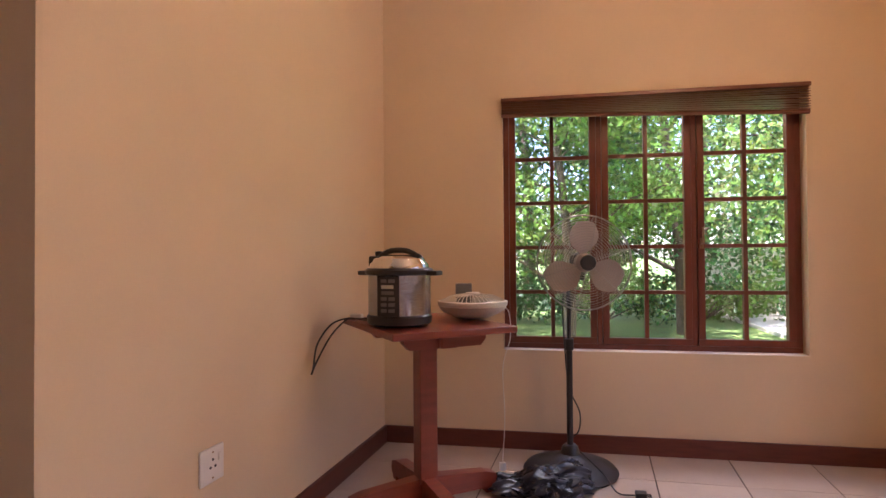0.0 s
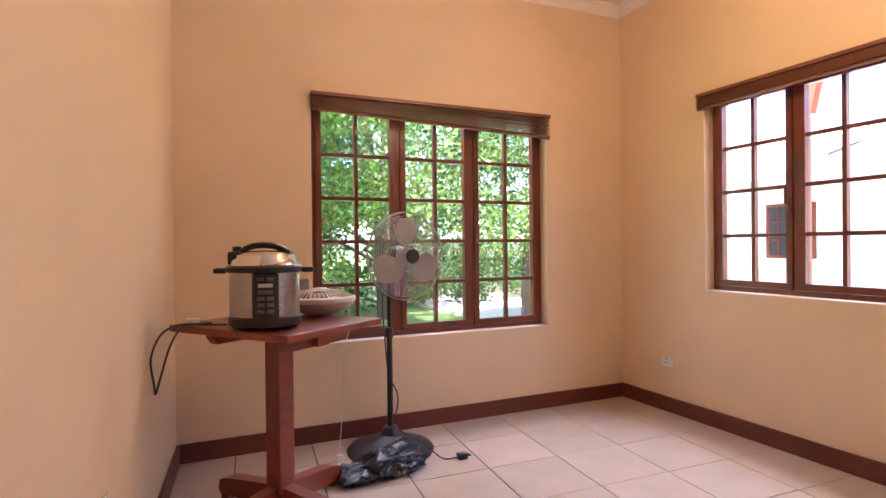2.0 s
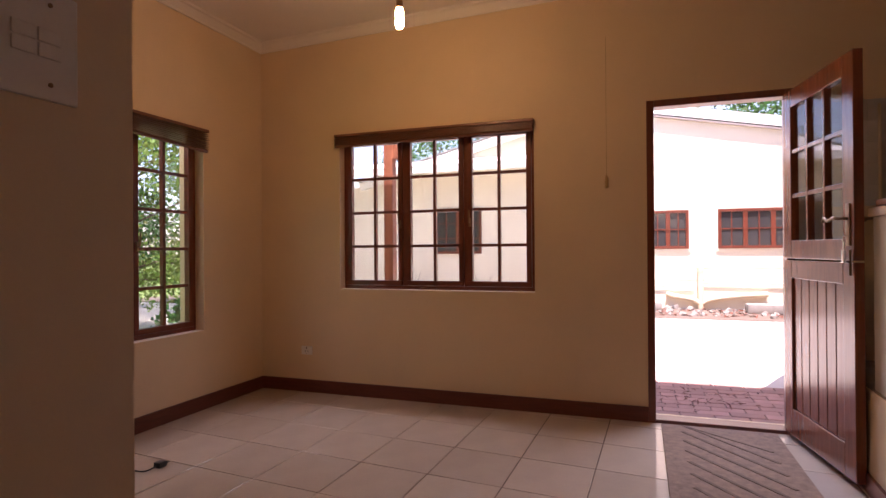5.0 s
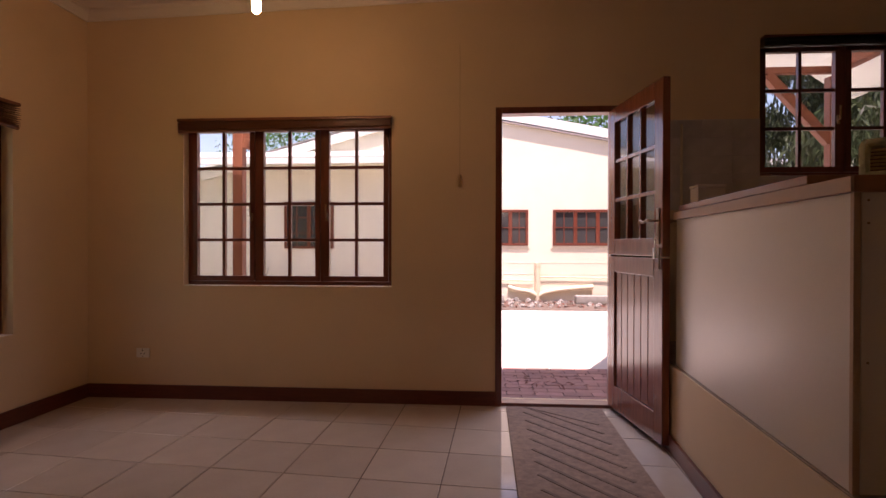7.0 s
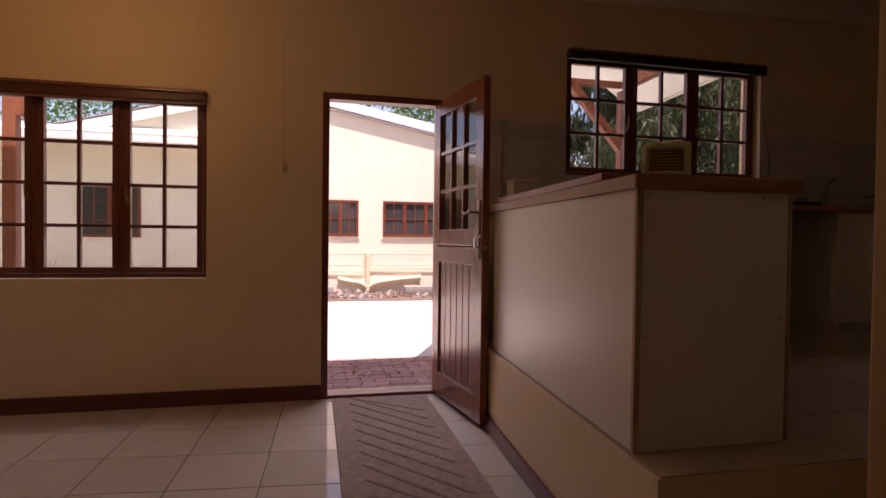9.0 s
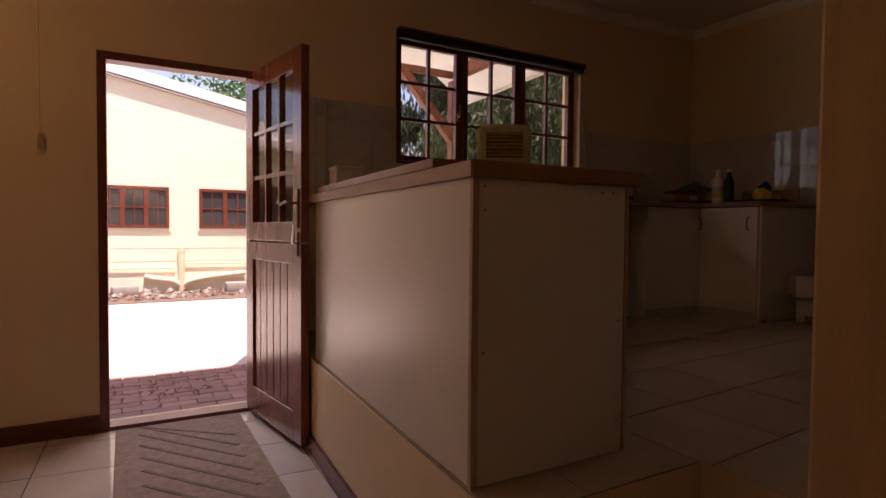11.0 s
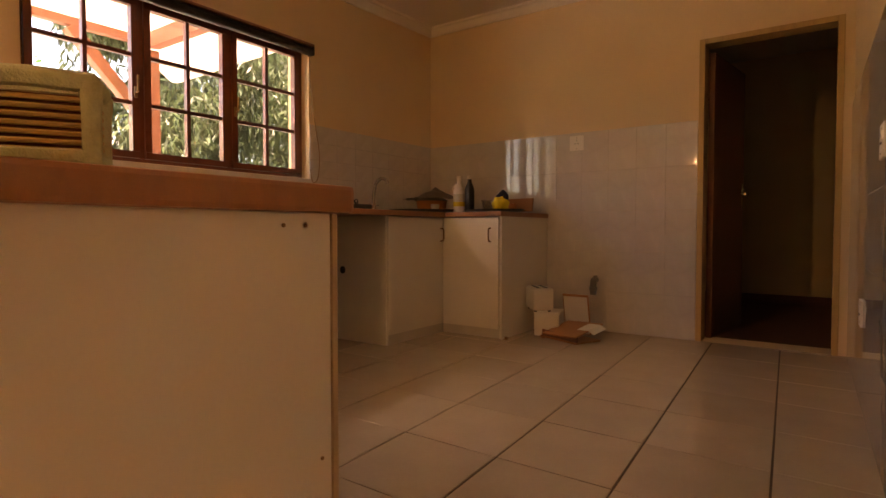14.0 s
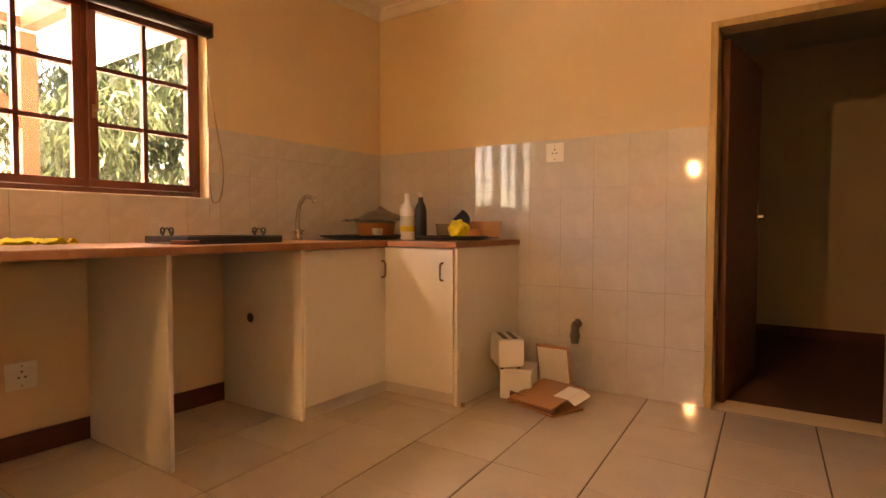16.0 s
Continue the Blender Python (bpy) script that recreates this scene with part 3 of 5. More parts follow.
# ---- living room things ----
def pedestal_table():
    """Small table, 0.67 by 0.56, on one column with crossed feet."""
    t = thing("pedestal_table", (0.763, 3.90, 0), 36, "small red varnished wooden pedestal table", "table")
    z = 0.815
    bm = boxes(((-0.28, -0.333, z - 0.028), (0.28, 0.333, z)), bevel=0.005)
    part("tabletop", bm, "table", t)
    for s in (-1, 1):
        bm = bmesh.new()
        prism(bm, [(-0.19, -0.03), (-0.165, -0.058), (0.165, -0.058), (0.19, -0.03), (0.19, 0), (-0.19, 0)], -0.02, 0.02, Matrix.Translation((0.0, s * 0.2, z - 0.029)) @ pose(0, 0, 0, 90))
        part("batten", bm, "table", t)
    bm = boxes(((-0.035, -0.25, z - 0.085), (0.035, 0.25, z - 0.03)), bevel=0.004)
    part("bearer", bm, "table", t)
    bm = bmesh.new()
    box(bm, (-0.042, -0.042, 0.10), (0.042, 0.042, z - 0.085), 0.006)
    part("column", bm, "table", t)
    for k in range(4):
        m = pose(0, 0, 0, 0, 0, 90 * k)
        bm = bmesh.new()
        prism(bm, [(0.03, 0.025), (0.35, 0.025), (0.36, 0.045), (0.35, 0.085), (0.30, 0.10), (0.03, 0.125)], -0.03, 0.03, m @ pose(0, 0, 0, 90))
        foot = part("foot", bm, "table", t)
        box_ = boxes(((0.30, -0.028, 0.0), (0.345, 0.028, 0.026)), bevel=0.003)
        bmesh.ops.transform(box_, matrix=m, verts=box_.verts)
        part("pad", box_, "table", foot)
    return t


pedestal_table()
TT = 0.816


def pressure_cooker():
    p = thing("pressure_cooker", (0.69, 3.735, TT), -12, "steel and black electric pressure cooker on the table", "cooker")
    R = 0.132
    part("base", lathe([(0, 0.008), (R - 0.012, 0.006), (R + 0.004, 0.016), (R + 0.006, 0.045), (R, 0.052)], 48), "black", p, "black plastic base ring", True)
    part("body", lathe([(R, 0.05), (R, 0.215), (R + 0.004, 0.222)], 48), "steel", p, "brushed stainless steel body", True)
    part("rim", lathe([(R + 0.003, 0.216), (R + 0.012, 0.22), (R + 0.014, 0.236), (R + 0.004, 0.245), (R - 0.01, 0.246)], 48), "black", p, "black plastic rim", True)
    part("lid", lathe([(R - 0.004, 0.244), (R - 0.006, 0.262), (R - 0.018, 0.274), (R - 0.022, 0.285), (R - 0.045, 0.294), (0.05, 0.300), (0, 0.302)], 48), "chrome", p, "polished steel lid", True)
    bm = bmesh.new()
    pts = curve_points([(-0.11, 0, 0.262), (-0.085, 0, 0.296), (-0.04, 0, 0.318), (0.03, 0, 0.318), (0.075, 0, 0.300), (0.10, 0, 0.278)], 6)
    tube(pts, [0.016] * 5 + [0.012] * (len(pts) - 10) + [0.016] * 5, 10, bm)
    part("lid_handle", bm, "black", p, "black arched lid handle", True)
    bm = boxes(((-0.135, -0.03, 0.246), (-0.085, 0.03, 0.297)), bevel=0.010)
    lathe([(0.016, 0), (0.016, 0.02), (0.0, 0.022)], 12, (-0.105, 0.012, 0.296), bm)
    part("valve", bm, "black", p, "black steam valve housing", True)
    for s in (-1, 1):
        bm = boxes(((s * (R + 0.03) - 0.024, -0.035, 0.214), (s * (R + 0.03) + 0.024, 0.035, 0.234)), bevel=0.007)
        part("side_handle", bm, "black", p, "", True)
    # control panel, a curved black strip towards the room
    bm = bmesh.new()
    a0, a1, n = radians(-104), radians(-64), 8
    for z0, z1 in ((0.053, 0.214),):
        vs = []
        for k in range(n + 1):
            a = a0 + (a1 - a0) * k / n
            for r in (R + 0.001, R + 0.006):
                for z in (z0, z1):
                    vs.append(bm.verts.new((r * math.cos(a), r * math.sin(a), z)))
        for k in range(n):
            i = 4 * k
            bm.faces.new((vs[i + 2], vs[i + 6], vs[i + 7], vs[i + 3]))
            bm.faces.new((vs[i + 3], vs[i + 7], vs[i + 5], vs[i + 1]))
            bm.faces.new((vs[i + 2], vs[i], vs[i + 4], vs[i + 6]))
        bm.faces.new((vs[0], vs[2], vs[3], vs[1]))
        bm.faces.new((vs[-4], vs[-3], vs[-1], vs[-2]))
    panel = part("control_panel", bm, "black", p, "black control panel with small buttons", True)
    for row in range(6):
        for col in range(2 if row not in (1, 2) else 1):
            a = radians(-91 + (14 * col if row not in (1, 2) else 7))
            w = 0.013 if row not in (1, 2) else 0.026
            z = 0.195 - row * 0.024
            m = Matrix.Translation(((R + 0.0062) * math.cos(a), (R + 0.0062) * math.sin(a), z)) @ pose(0, 0, 0, 0, 0, math.degrees(a) + 90)
            bm = box(bmesh.new(), (-w, -0.0015, -0.007), (w, 0.001, 0.007), 0.001, m)
            part("display" if row == 1 else "button", bm, "grey" if row != 1 else "label", panel)
    return p


pressure_cooker()
cord = thing("power_cord", (0.55, 3.795, TT), 0, "black power cord drooping over the table edge", "cord")
pts = curve_points([(0.0, 0.0, 0.012), (-0.07, 0.07, 0.008), (-0.16, 0.13, 0.006), (-0.23, 0.10, -0.02), (-0.265, 0.02, -0.10), (-0.25, -0.06, -0.19), (-0.245, -0.09, -0.21), (-0.23, -0.07, -0.16), (-0.2, 0.02, -0.06), (-0.16, 0.10, 0.0), (-0.12, 0.10, 0.008), (-0.05, 0.11, 0.008)], 8)
part("cord", tube(pts, 0.0042, 8), "black", cord, "", True)
bm = boxes(((-0.15, 0.13, 0.002), (-0.095, 0.17, 0.026)), bevel=0.006)
for dx in (0.006, 0.02, 0.034):
    tube([(-0.15 + dx, 0.17, 0.014), (-0.15 + dx, 0.188, 0.014)], 0.003, 6, bm)
part("plug", bm, "white", cord, "white three-pin plug", True)


def lying_fan():
    """A desk fan laid on its back on the table."""
    f = thing("desk_fan", (0.965, 4.03, TT), 20, "cream plastic desk fan lying flat on the table", "fan")
    part("rear_shell", lathe([(0, 0.006), (0.07, 0.006), (0.12, 0.026), (0.15, 0.045), (0.158, 0.062), (0.152, 0.068)], 40), "cream", f, "aged cream plastic shell", True)
    part("rim", lathe([(0.152, 0.064), (0.163, 0.066), (0.163, 0.084), (0.152, 0.088), (0.148, 0.076), (0.152, 0.064)], 40), "cream", f, "", True)
    bm = bmesh.new()
    for k in range(44):
        a = 2 * math.pi * k / 44
        tube([(0.03 * math.cos(a), 0.03 * math.sin(a), 0.118), (0.10 * math.cos(a + 0.1), 0.10 * math.sin(a + 0.1), 0.110), (0.155 * math.cos(a + 0.16), 0.155 * math.sin(a + 0.16), 0.084)], 0.0022, 4, bm)
    part("grille", bm, "cream", f, "cream plastic grille with fine ribs")
    part("hub_cap", lathe([(0.036, 0.112), (0.036, 0.120), (0.03, 0.124), (0, 0.125)], 24), "cream", f, "", True)
    bm = bmesh.new()
    for k in range(3):
        m = pose(0, 0, 0.06, 0, 0, 120 * k) @ pose(0, 0, 0, 18)
        prism(bm, [(0.02, -0.02), (0.13, -0.055), (0.145, 0.0), (0.12, 0.05), (0.02, 0.02)], -0.002, 0.002, m)
    part("blade", bm, "cream", f)
    bm = boxes(((-0.05, 0.14, 0.055), (0.03, 0.165, 0.16)), bevel=0.006)
    part("stand", bm, "grey", f, "grey folded stand", True)
    bm = tube(curve_points([(0.15, 0.03, 0.06), (0.19, 0.05, 0.02), (0.2, 0.06, -0.1), (0.17, 0.09, -0.25), (0.18, 0.10, -0.5), (0.17, 0.11, -0.72)], 8), 0.0022, 6)
    box(bm, (0.155, 0.10, -0.76), (0.185, 0.12, -0.72), 0.004)
    part("cord", bm, "white", f, "thin white cord hanging to the floor", True)


lying_fan()


def pedestal_fan():
    f = thing("pedestal_fan", (1.42, 4.385, 0), 0, "tall pedestal fan with wire cage on a round black base", "fan")
    part("base", lathe([(0, 0.0), (0.235, 0.0), (0.24, 0.012), (0.225, 0.03), (0.16, 0.052), (0.09, 0.075), (0.05, 0.095), (0.04, 0.13), (0.028, 0.14), (0, 0.14)], 48), "iron", f, "heavy black metal base", True)
    part("pole", lathe([(0.016, 0.12), (0.016, 0.62), (0.022, 0.625), (0.022, 0.68), (0.012, 0.685), (0.012, 1.02), (0, 1.02)], 16), "iron", f, "", True)
    c = Vector((0.076, -0.072, 1.073))
    H = Matrix.Translation(c) @ pose(0, 0, 0, 0, 0, 11) @ pose(0, 0, 0, 90)      # local z looks towards the room
    bm = lathe([(0, -0.155), (0.035, -0.15), (0.055, -0.12), (0.058, -0.06), (0.05, -0.03), (0, -0.03)], 24)
    box(bm, (-0.02, -0.09, -0.115), (0.02, -0.03, -0.07), 0.006)
    bmesh.ops.transform(bm, matrix=H, verts=bm.verts)
    part("motor", bm, "iron", f, "black motor housing", True)
    R = 0.238
    for sgn, name in ((1, "front_guard"), (-1, "rear_guard")):
        bm = tube([(R * math.cos(t), R * math.sin(t), 0.0) for t in (2 * math.pi * k / 48 for k in range(48))], 0.0045, 6, None, True)
        bmesh.ops.transform(bm, matrix=H, verts=bm.verts)
        guard = part(name, bm, "wire", f, "fine chromed wire guard", True)

        def dome(r):
            return sgn * 0.066 * math.sqrt(max(0, 1 - (r / (R + 0.002)) ** 2)) ** 0.8
        for i in range(1, 15):
            r = 0.04 + (R - 0.045) * i / 15
            bm = tube([(r * math.cos(t), r * math.sin(t), dome(r)) for t in (2 * math.pi * k / 32 for k in range(32))], 0.0013, 4, None, True)
            bmesh.ops.transform(bm, matrix=H, verts=bm.verts)
            part("wire_ring", bm, "wire", guard, "", True)
        for k in range(6):
            a = 2 * math.pi * k / 6 + 0.3
            bm = tube([(r * math.cos(a), r * math.sin(a), dome(r) + sgn * 0.002) for r in (0.03, 0.08, 0.13, 0.18, 0.22, R)], 0.0022, 4)
            bmesh.ops.transform(bm, matrix=H, verts=bm.verts)
            part("spoke", bm, "wire", guard, "", True)
    bm = lathe([(0.038, 0.06), (0.04, 0.07), (0.036, 0.078), (0, 0.08)], 24)
    bmesh.ops.transform(bm, matrix=H, verts=bm.verts)
    part("badge", bm, "black", f, "black round centre cap", True)
    for k in range(3):
        bm = bmesh.new()
        n, rows = 8, []
        for i in range(n + 1):
            u = i / n
            r = 0.045 + u * 0.165
            half = 0.35 + 0.42 * math.sin(math.pi * min(1, u * 0.85 + 0.12))
            rows.append([bm.verts.new((r * math.cos(a), r * math.sin(a), 0.03 * s_ * (1 - 0.3 * u))) for s_, a in ((-1, -half * 0.9), (-0.3, -half * 0.3), (0.3, half * 0.3), (1, half * 0.9 - 0.25 * u))])
        for A, B in zip(rows, rows[1:]):
            for i in range(3):
                bm.faces.new((A[i], A[i + 1], B[i + 1], B[i]))
        bmesh.ops.solidify(bm, geom=bm.faces[:], thickness=0.002)
        bmesh.ops.transform(bm, matrix=H @ pose(0, 0, 0, 0, 0, 95 + 120 * k), verts=bm.verts)
        part("blade", bm, "blade", f, "pale metal fan blade", True)
    bm = lathe([(0, -0.03), (0.048, -0.03), (0.048, 0.02), (0.03, 0.03), (0, 0.03)], 24)
    bmesh.ops.transform(bm, matrix=H, verts=bm.verts)
    part("spinner", bm, "blade", f, "", True)
    pts = curve_points([(-0.01, 0.05, 1.0), (-0.03, 0.03, 0.85), (-0.02, 0.018, 0.6), (0.0, 0.02, 0.42), (0.05, 0.02, 0.3), (0.045, 0.03, 0.2), (0.0, 0.04, 0.14), (0.06, -0.02, 0.1), (0.15, -0.14, 0.05), (0.2, -0.26, 0.012), (0.28, -0.28, 0.012)], 8)
    part("cord", tube(pts, 0.0038, 6), "black", f, "", True)
    bm = boxes(((0.275, -0.305, 0.002), (0.325, -0.262, 0.032)), bevel=0.006)
    for dy in (-0.297, -0.284, -0.272):
        tube([(0.325, dy, 0.017), (0.346, dy, 0.017)], 0.003, 6, bm)
    part("plug", bm, "black", f, "black plug lying on the tiles", True)


pedestal_fan()


def plastic_bag():
    """A slumped, creased bin bag."""
    bm = bmesh.new()
    bmesh.ops.create_icosphere(bm, subdivisions=5, radius=1.0)
    for v in bm.verts:
        d = v.co.normalized()
        crease = 0.30 * abs(noise.noise(d * 2.4)) + 0.16 * abs(noise.noise(d * 5.0 + Vector((3, 1, 2)))) + 0.04 * abs(noise.noise(d * 11))
        r = 0.72 + crease + 0.30 * noise.noise(d * 1.7 + Vector((5, 2, 1)))
        x, y, z = d.x * 0.27 * r, d.y * 0.145 * r, d.z * 0.085 * r
        z = z + 0.035 + 0.035 * noise.noise(Vector((x * 7, y * 7, 1.5))) + 0.012 * abs(noise.noise(Vector((x * 16, y * 16, 3))))
        v.co = (x, y, max(0.003 + 0.004 * (noise.noise(d * 9) + 1), z))
    bmesh.ops.transform(bm, matrix=pose(1.29, 4.13, 0, 0, 0, 16), verts=bm.verts)
    ob = part("plastic_bag", bm, "bag", None, "", True)
    return tagged(ob, "crumpled shiny black plastic bag lying on the tiles", "bag")


plastic_bag()


def wall_plate(name, at, turn, w, h, label, kind="socket"):
    """A white cover plate; local x along the wall, z up, y into the wall."""
    p = thing(name, at, turn, label, "socket" if kind == "socket" else "switch")
    part("plate", boxes(((-w / 2, -0.009, -h / 2), (w / 2, 0, h / 2)), bevel=0.003), "white", p)
    if kind == "socket":
        for dx, dz in ((0, 0.018), (-0.012, -0.006), (0.012, -0.006)):
            bm = lathe([(0.0045, 0), (0.0045, 0.002), (0, 0.002)], 10)
            bmesh.ops.transform(bm, matrix=Matrix.Translation((dx, -0.0092, dz + (0 if h > 0.09 else 0))) @ pose(0, 0, 0, 90), verts=bm.verts)
            part("pin_hole", bm, "black", p)
        part("rocker", boxes(((w / 2 - 0.03, -0.013, 0.006), (w / 2 - 0.014, -0.008, 0.032)), bevel=0.002), "white", p)
    elif kind == "switch":
        for dx in (-0.018, 0.018):
            for dz in (-0.011, 0.011):
                part("rocker", boxes(((dx - 0.0165, -0.0125, dz - 0.0100), (dx + 0.0165, -0.008, dz + 0.0100)), bevel=0.002), "white", p)
    for dz in (-h * 0.36, h * 0.36):
        bm = lathe([(0.0035, 0), (0.0035, 0.0015), (0, 0.0015)], 10)
        bmesh.ops.transform(bm, matrix=Matrix.Translation((0.0 if kind != "switch" else 0.02, -0.009, dz)) @ pose(0, 0, 0, 90), verts=bm.verts)
        part("screw", bm, "bronze", p, "small brass screw")
    return p


wall_plate("wall_switch", (-0.010, YJ, 1.431), 0, 0.125, 0.16, "white plastic four-gang light switch plate on cream plaster", "switch")
wall_plate("wall_socket", (0.2101, 3.107, 0.43), 85.0, 0.115, 0.115, "white plastic wall socket low on the cream wall")
wall_plate("wall_socket", (XE, 4.258, 0.334), -90, 0.10, 0.07, "small white wall socket above the skirting")
wall_plate("wall_socket", (XE, -0.95, 0.82), -90, 0.115, 0.115, "white wall socket below the kitchen worktop")
wall_plate("wall_socket", (1.92, YS + 0.008, 1.915), 180, 0.115, 0.115, "white wall socket on the kitchen tiles")
pc = thing("pull_cord", (XE, 1.917, 0), -90, "hanging pull cord with a small wooden knob on the wall", "cord")
part("cord", tube([(0, -0.012, 1.62), (0, -0.012, 2.55)], 0.0009, 6), "bronze", pc)
part("knob", lathe([(0, 0), (0.013, 0.004), (0.012, 0.05), (0.006, 0.085), (0, 0.088)], 12, (0, -0.016, 1.54)), "frame", pc, "small turned wooden knob", True)

# doormat
mt = thing("doormat", (0, 0, 0), 0, "brown woven doormat with darker diagonal stripes on the tiles", "mat")
bm = boxes(((1.45, 0.94, 0.002), (3.285, 1.59, 0.016)), bevel=0.005)
part("weave", bm, "jute", mt)
bm = bmesh.new()
for k in range(11):
    x = 1.50 + k * 0.17
    for s_ in (0, 1):
        m = pose(x, 1.255, 0.0155, 0, 0, 38)
        if s_ == 0:
            box(bm, (-0.36, -0.009, 0), (0.36, 0.009, 0.003), 0, m)
for v in bm.verts:
    v.co.y = min(1.56, max(0.95, v.co.y))
    v.co.x = min(3.28, max(1.455, v.co.x))
part("stripe", bm, "jute2", mt, "darker woven diagonal stripes")

# pendant
pl = thing("pendant_lamp", (2.2, 2.92, 0), 0, "bare lit bulb hanging from the ceiling on a cord", "lamp")
zb = 2.385
part("cord", tube([(0, 0, zb + 0.1), (0, 0, zc(2.92))], 0.004, 8), "white", pl)
part("rose", lathe([(0.045, 0), (0.045, -0.015), (0.02, -0.035), (0, -0.036)], 20, (0, 0, zc(2.92) - 0.001)), "white", pl, "", True)
part("holder", lathe([(0, 0.125), (0.016, 0.12), (0.019, 0.06), (0.015, 0.055), (0, 0.055)], 16, (0, 0, zb)), "bronze", pl, "", True)
part("bulb", lathe([(0, -0.06), (0.014, -0.056), (0.022, -0.04), (0.022, 0.035), (0.014, 0.058), (0, 0.06)], 20, (0, 0, zb)), "bulb", pl, "warm lit bulb", True)


# ---- kitchen ----
BT = 1.315                                    # top of the bar
bar = thing("breakfast_bar", (0.922, 0.240, ZK), 0, "white melamine breakfast bar with an oak laminate top", "counter")
part("front_panel", boxes(((0.005, 0.497, 0.004), (1.60, 0.513, BT - ZK - 0.045)), bevel=0.002), "board", bar)
part("end_panel", boxes(((0.0, 0.0, 0.004), (0.018, 0.496, BT - ZK - 0.045)), bevel=0.002), "board", bar)
part("corner_strip", boxes(((-0.004, 0.499, 0.004), (0.012, 0.517, BT - ZK - 0.045)), bevel=0.002), "edge", bar, "pale timber corner strip")
part("rear_strip", boxes(((-0.004, -0.012, 0.004), (0.018, -0.001, BT - ZK - 0.045)), bevel=0.002), "edge", bar, "pale timber edge strip")
part("worktop", boxes(((-0.022, -0.035, BT - ZK - 0.045), (1.60, 0.525, BT - ZK)), bevel=0.008), "top", bar, "oak laminate worktop")
part("end_panel", boxes(((1.582, 0.0, 0.004), (1.60, 0.496, BT - ZK - 0.045)), bevel=0.002), "board", bar)
part("edging", boxes(((-0.018, 0.523, BT - ZK - 0.044), (1.60, 0.532, BT - ZK - 0.004)), bevel=0.002), "edge", bar, "pale worktop edging")
for y, z in ((0.48, BT - ZK - 0.065), (0.48, BT - ZK - 0.125), (0.05, BT - ZK - 0.065), (0.09, BT - ZK - 0.065), (0.48, 0.35), (0.02, 0.4), (0.02, 0.1)):
    bm = lathe([(0.0032, 0), (0.0032, 0.002), (0.002, 0.0025), (0, 0.0025)], 10)
    bmesh.ops.transform(bm, matrix=Matrix.Translation((0.0, y, z)) @ pose(0, 0, 0, 0, -90), verts=bm.verts)
    part("screw_cap", bm, "bronze", bar, "small brown screw cap")
for ob in bar.children:
    for v in ob.data.vertices:
        v.co.y = 1.045 * v.co.y - SKEW * v.co.x
pk = part("wooden_plank", boxes(((1.15, 0.53, BT + 0.001), (2.47, 0.785, BT + 0.03)), bevel=0.005), "top")
for v in pk.data.vertices:
    v.co.y -= SKEW * (v.co.x - 0.852)
tagged(pk, "loose oak laminate plank lying on the bar", "plank")
wb = thing("plastic_box", (2.40, 0.58, BT + 0.031), 0, "small white plastic box on the end of the bar", "box")
part("body", boxes(((-0.055, -0.07, 0), (0.055, 0.07, 0.085)), bevel=0.008), "white", wb)
part("lid", boxes(((-0.058, -0.074, 0.085), (0.058, 0.074, 0.10)), bevel=0.006), "white", wb)
cd = thing("conduit", (XE, 0.40, 0), 0, "thin cream conduit running up the tiled wall", "pipe")
part("pipe", tube([(-0.02, 0, 1.39), (-0.02, 0, 1.96)], 0.009, 8), "pipe", cd, "", True)


def bamboo_basket():
    b = thing("bamboo_basket", (1.005, 0.624, BT + 0.001), -30, "bamboo-slatted basket edged with pale green fabric", "basket")
    w, h, d = 0.124, 0.100, 0.085
    # dark brown block inside darkens the gaps between the slats by its colour
    bm = boxes(((0.012, -w / 2 + 0.01, 0.006), (d - 0.012, w / 2 - 0.01, h - 0.012)), bevel=0.004)
    part("lining", bm, "flush", b, "dark brown block that darkens the gaps between the slats")
    for x in (0.0, d):
        for k in range(7):
            z = 0.020 + k * (h - 0.040) / 6
            part("slat", tube([(x, -w / 2 + 0.012, z), (x, w / 2 - 0.012, z)], 0.0033, 6), "bamboo", b, "", True)
    for y in (-w / 2, w / 2):
        for k in range(7):
            z = 0.020 + k * (h - 0.040) / 6
            part("slat", tube([(0.01, y, z), (d - 0.01, y, z)], 0.0033, 6), "bamboo", b, "", True)
    bm = bmesh.new()
    for x in (0.0, d):
        for y in (-w / 2, w / 2):
            tube([(x, y, 0.004), (x, y, h * 0.5), (x, y, h)], [0.012, 0.010, 0.013], 8, bm)
        tube([(x, -w / 2, h), (x, 0, h + 0.003), (x, w / 2, h)], 0.0115, 8, bm)
        tube([(x, -w / 2, 0.011), (x, w / 2, 0.011)], 0.011, 8, bm)
    for y in (-w / 2, w / 2):
        tube([(0, y, h), (d, y, h)], 0.0115, 8, bm)
        tube([(0, y, 0.011), (d, y, 0.011)], 0.011, 8, bm)
    for v in bm.verts:
        v.co += Vector((noise.noise(v.co * 90), noise.noise(v.co * 90 + Vector((7, 0, 0))), noise.noise(v.co * 90 + Vector((0, 9, 0))))) * 0.005
        v.co.z = max(0, v.co.z)
    part("trim", bm, "fluff", b, "fluffy pale green fabric edging", True)


bamboo_basket()

CT, CX, CY = ZK + 0.90, 2.66, -2.54           # worktop height, front of the east run, front of the south run


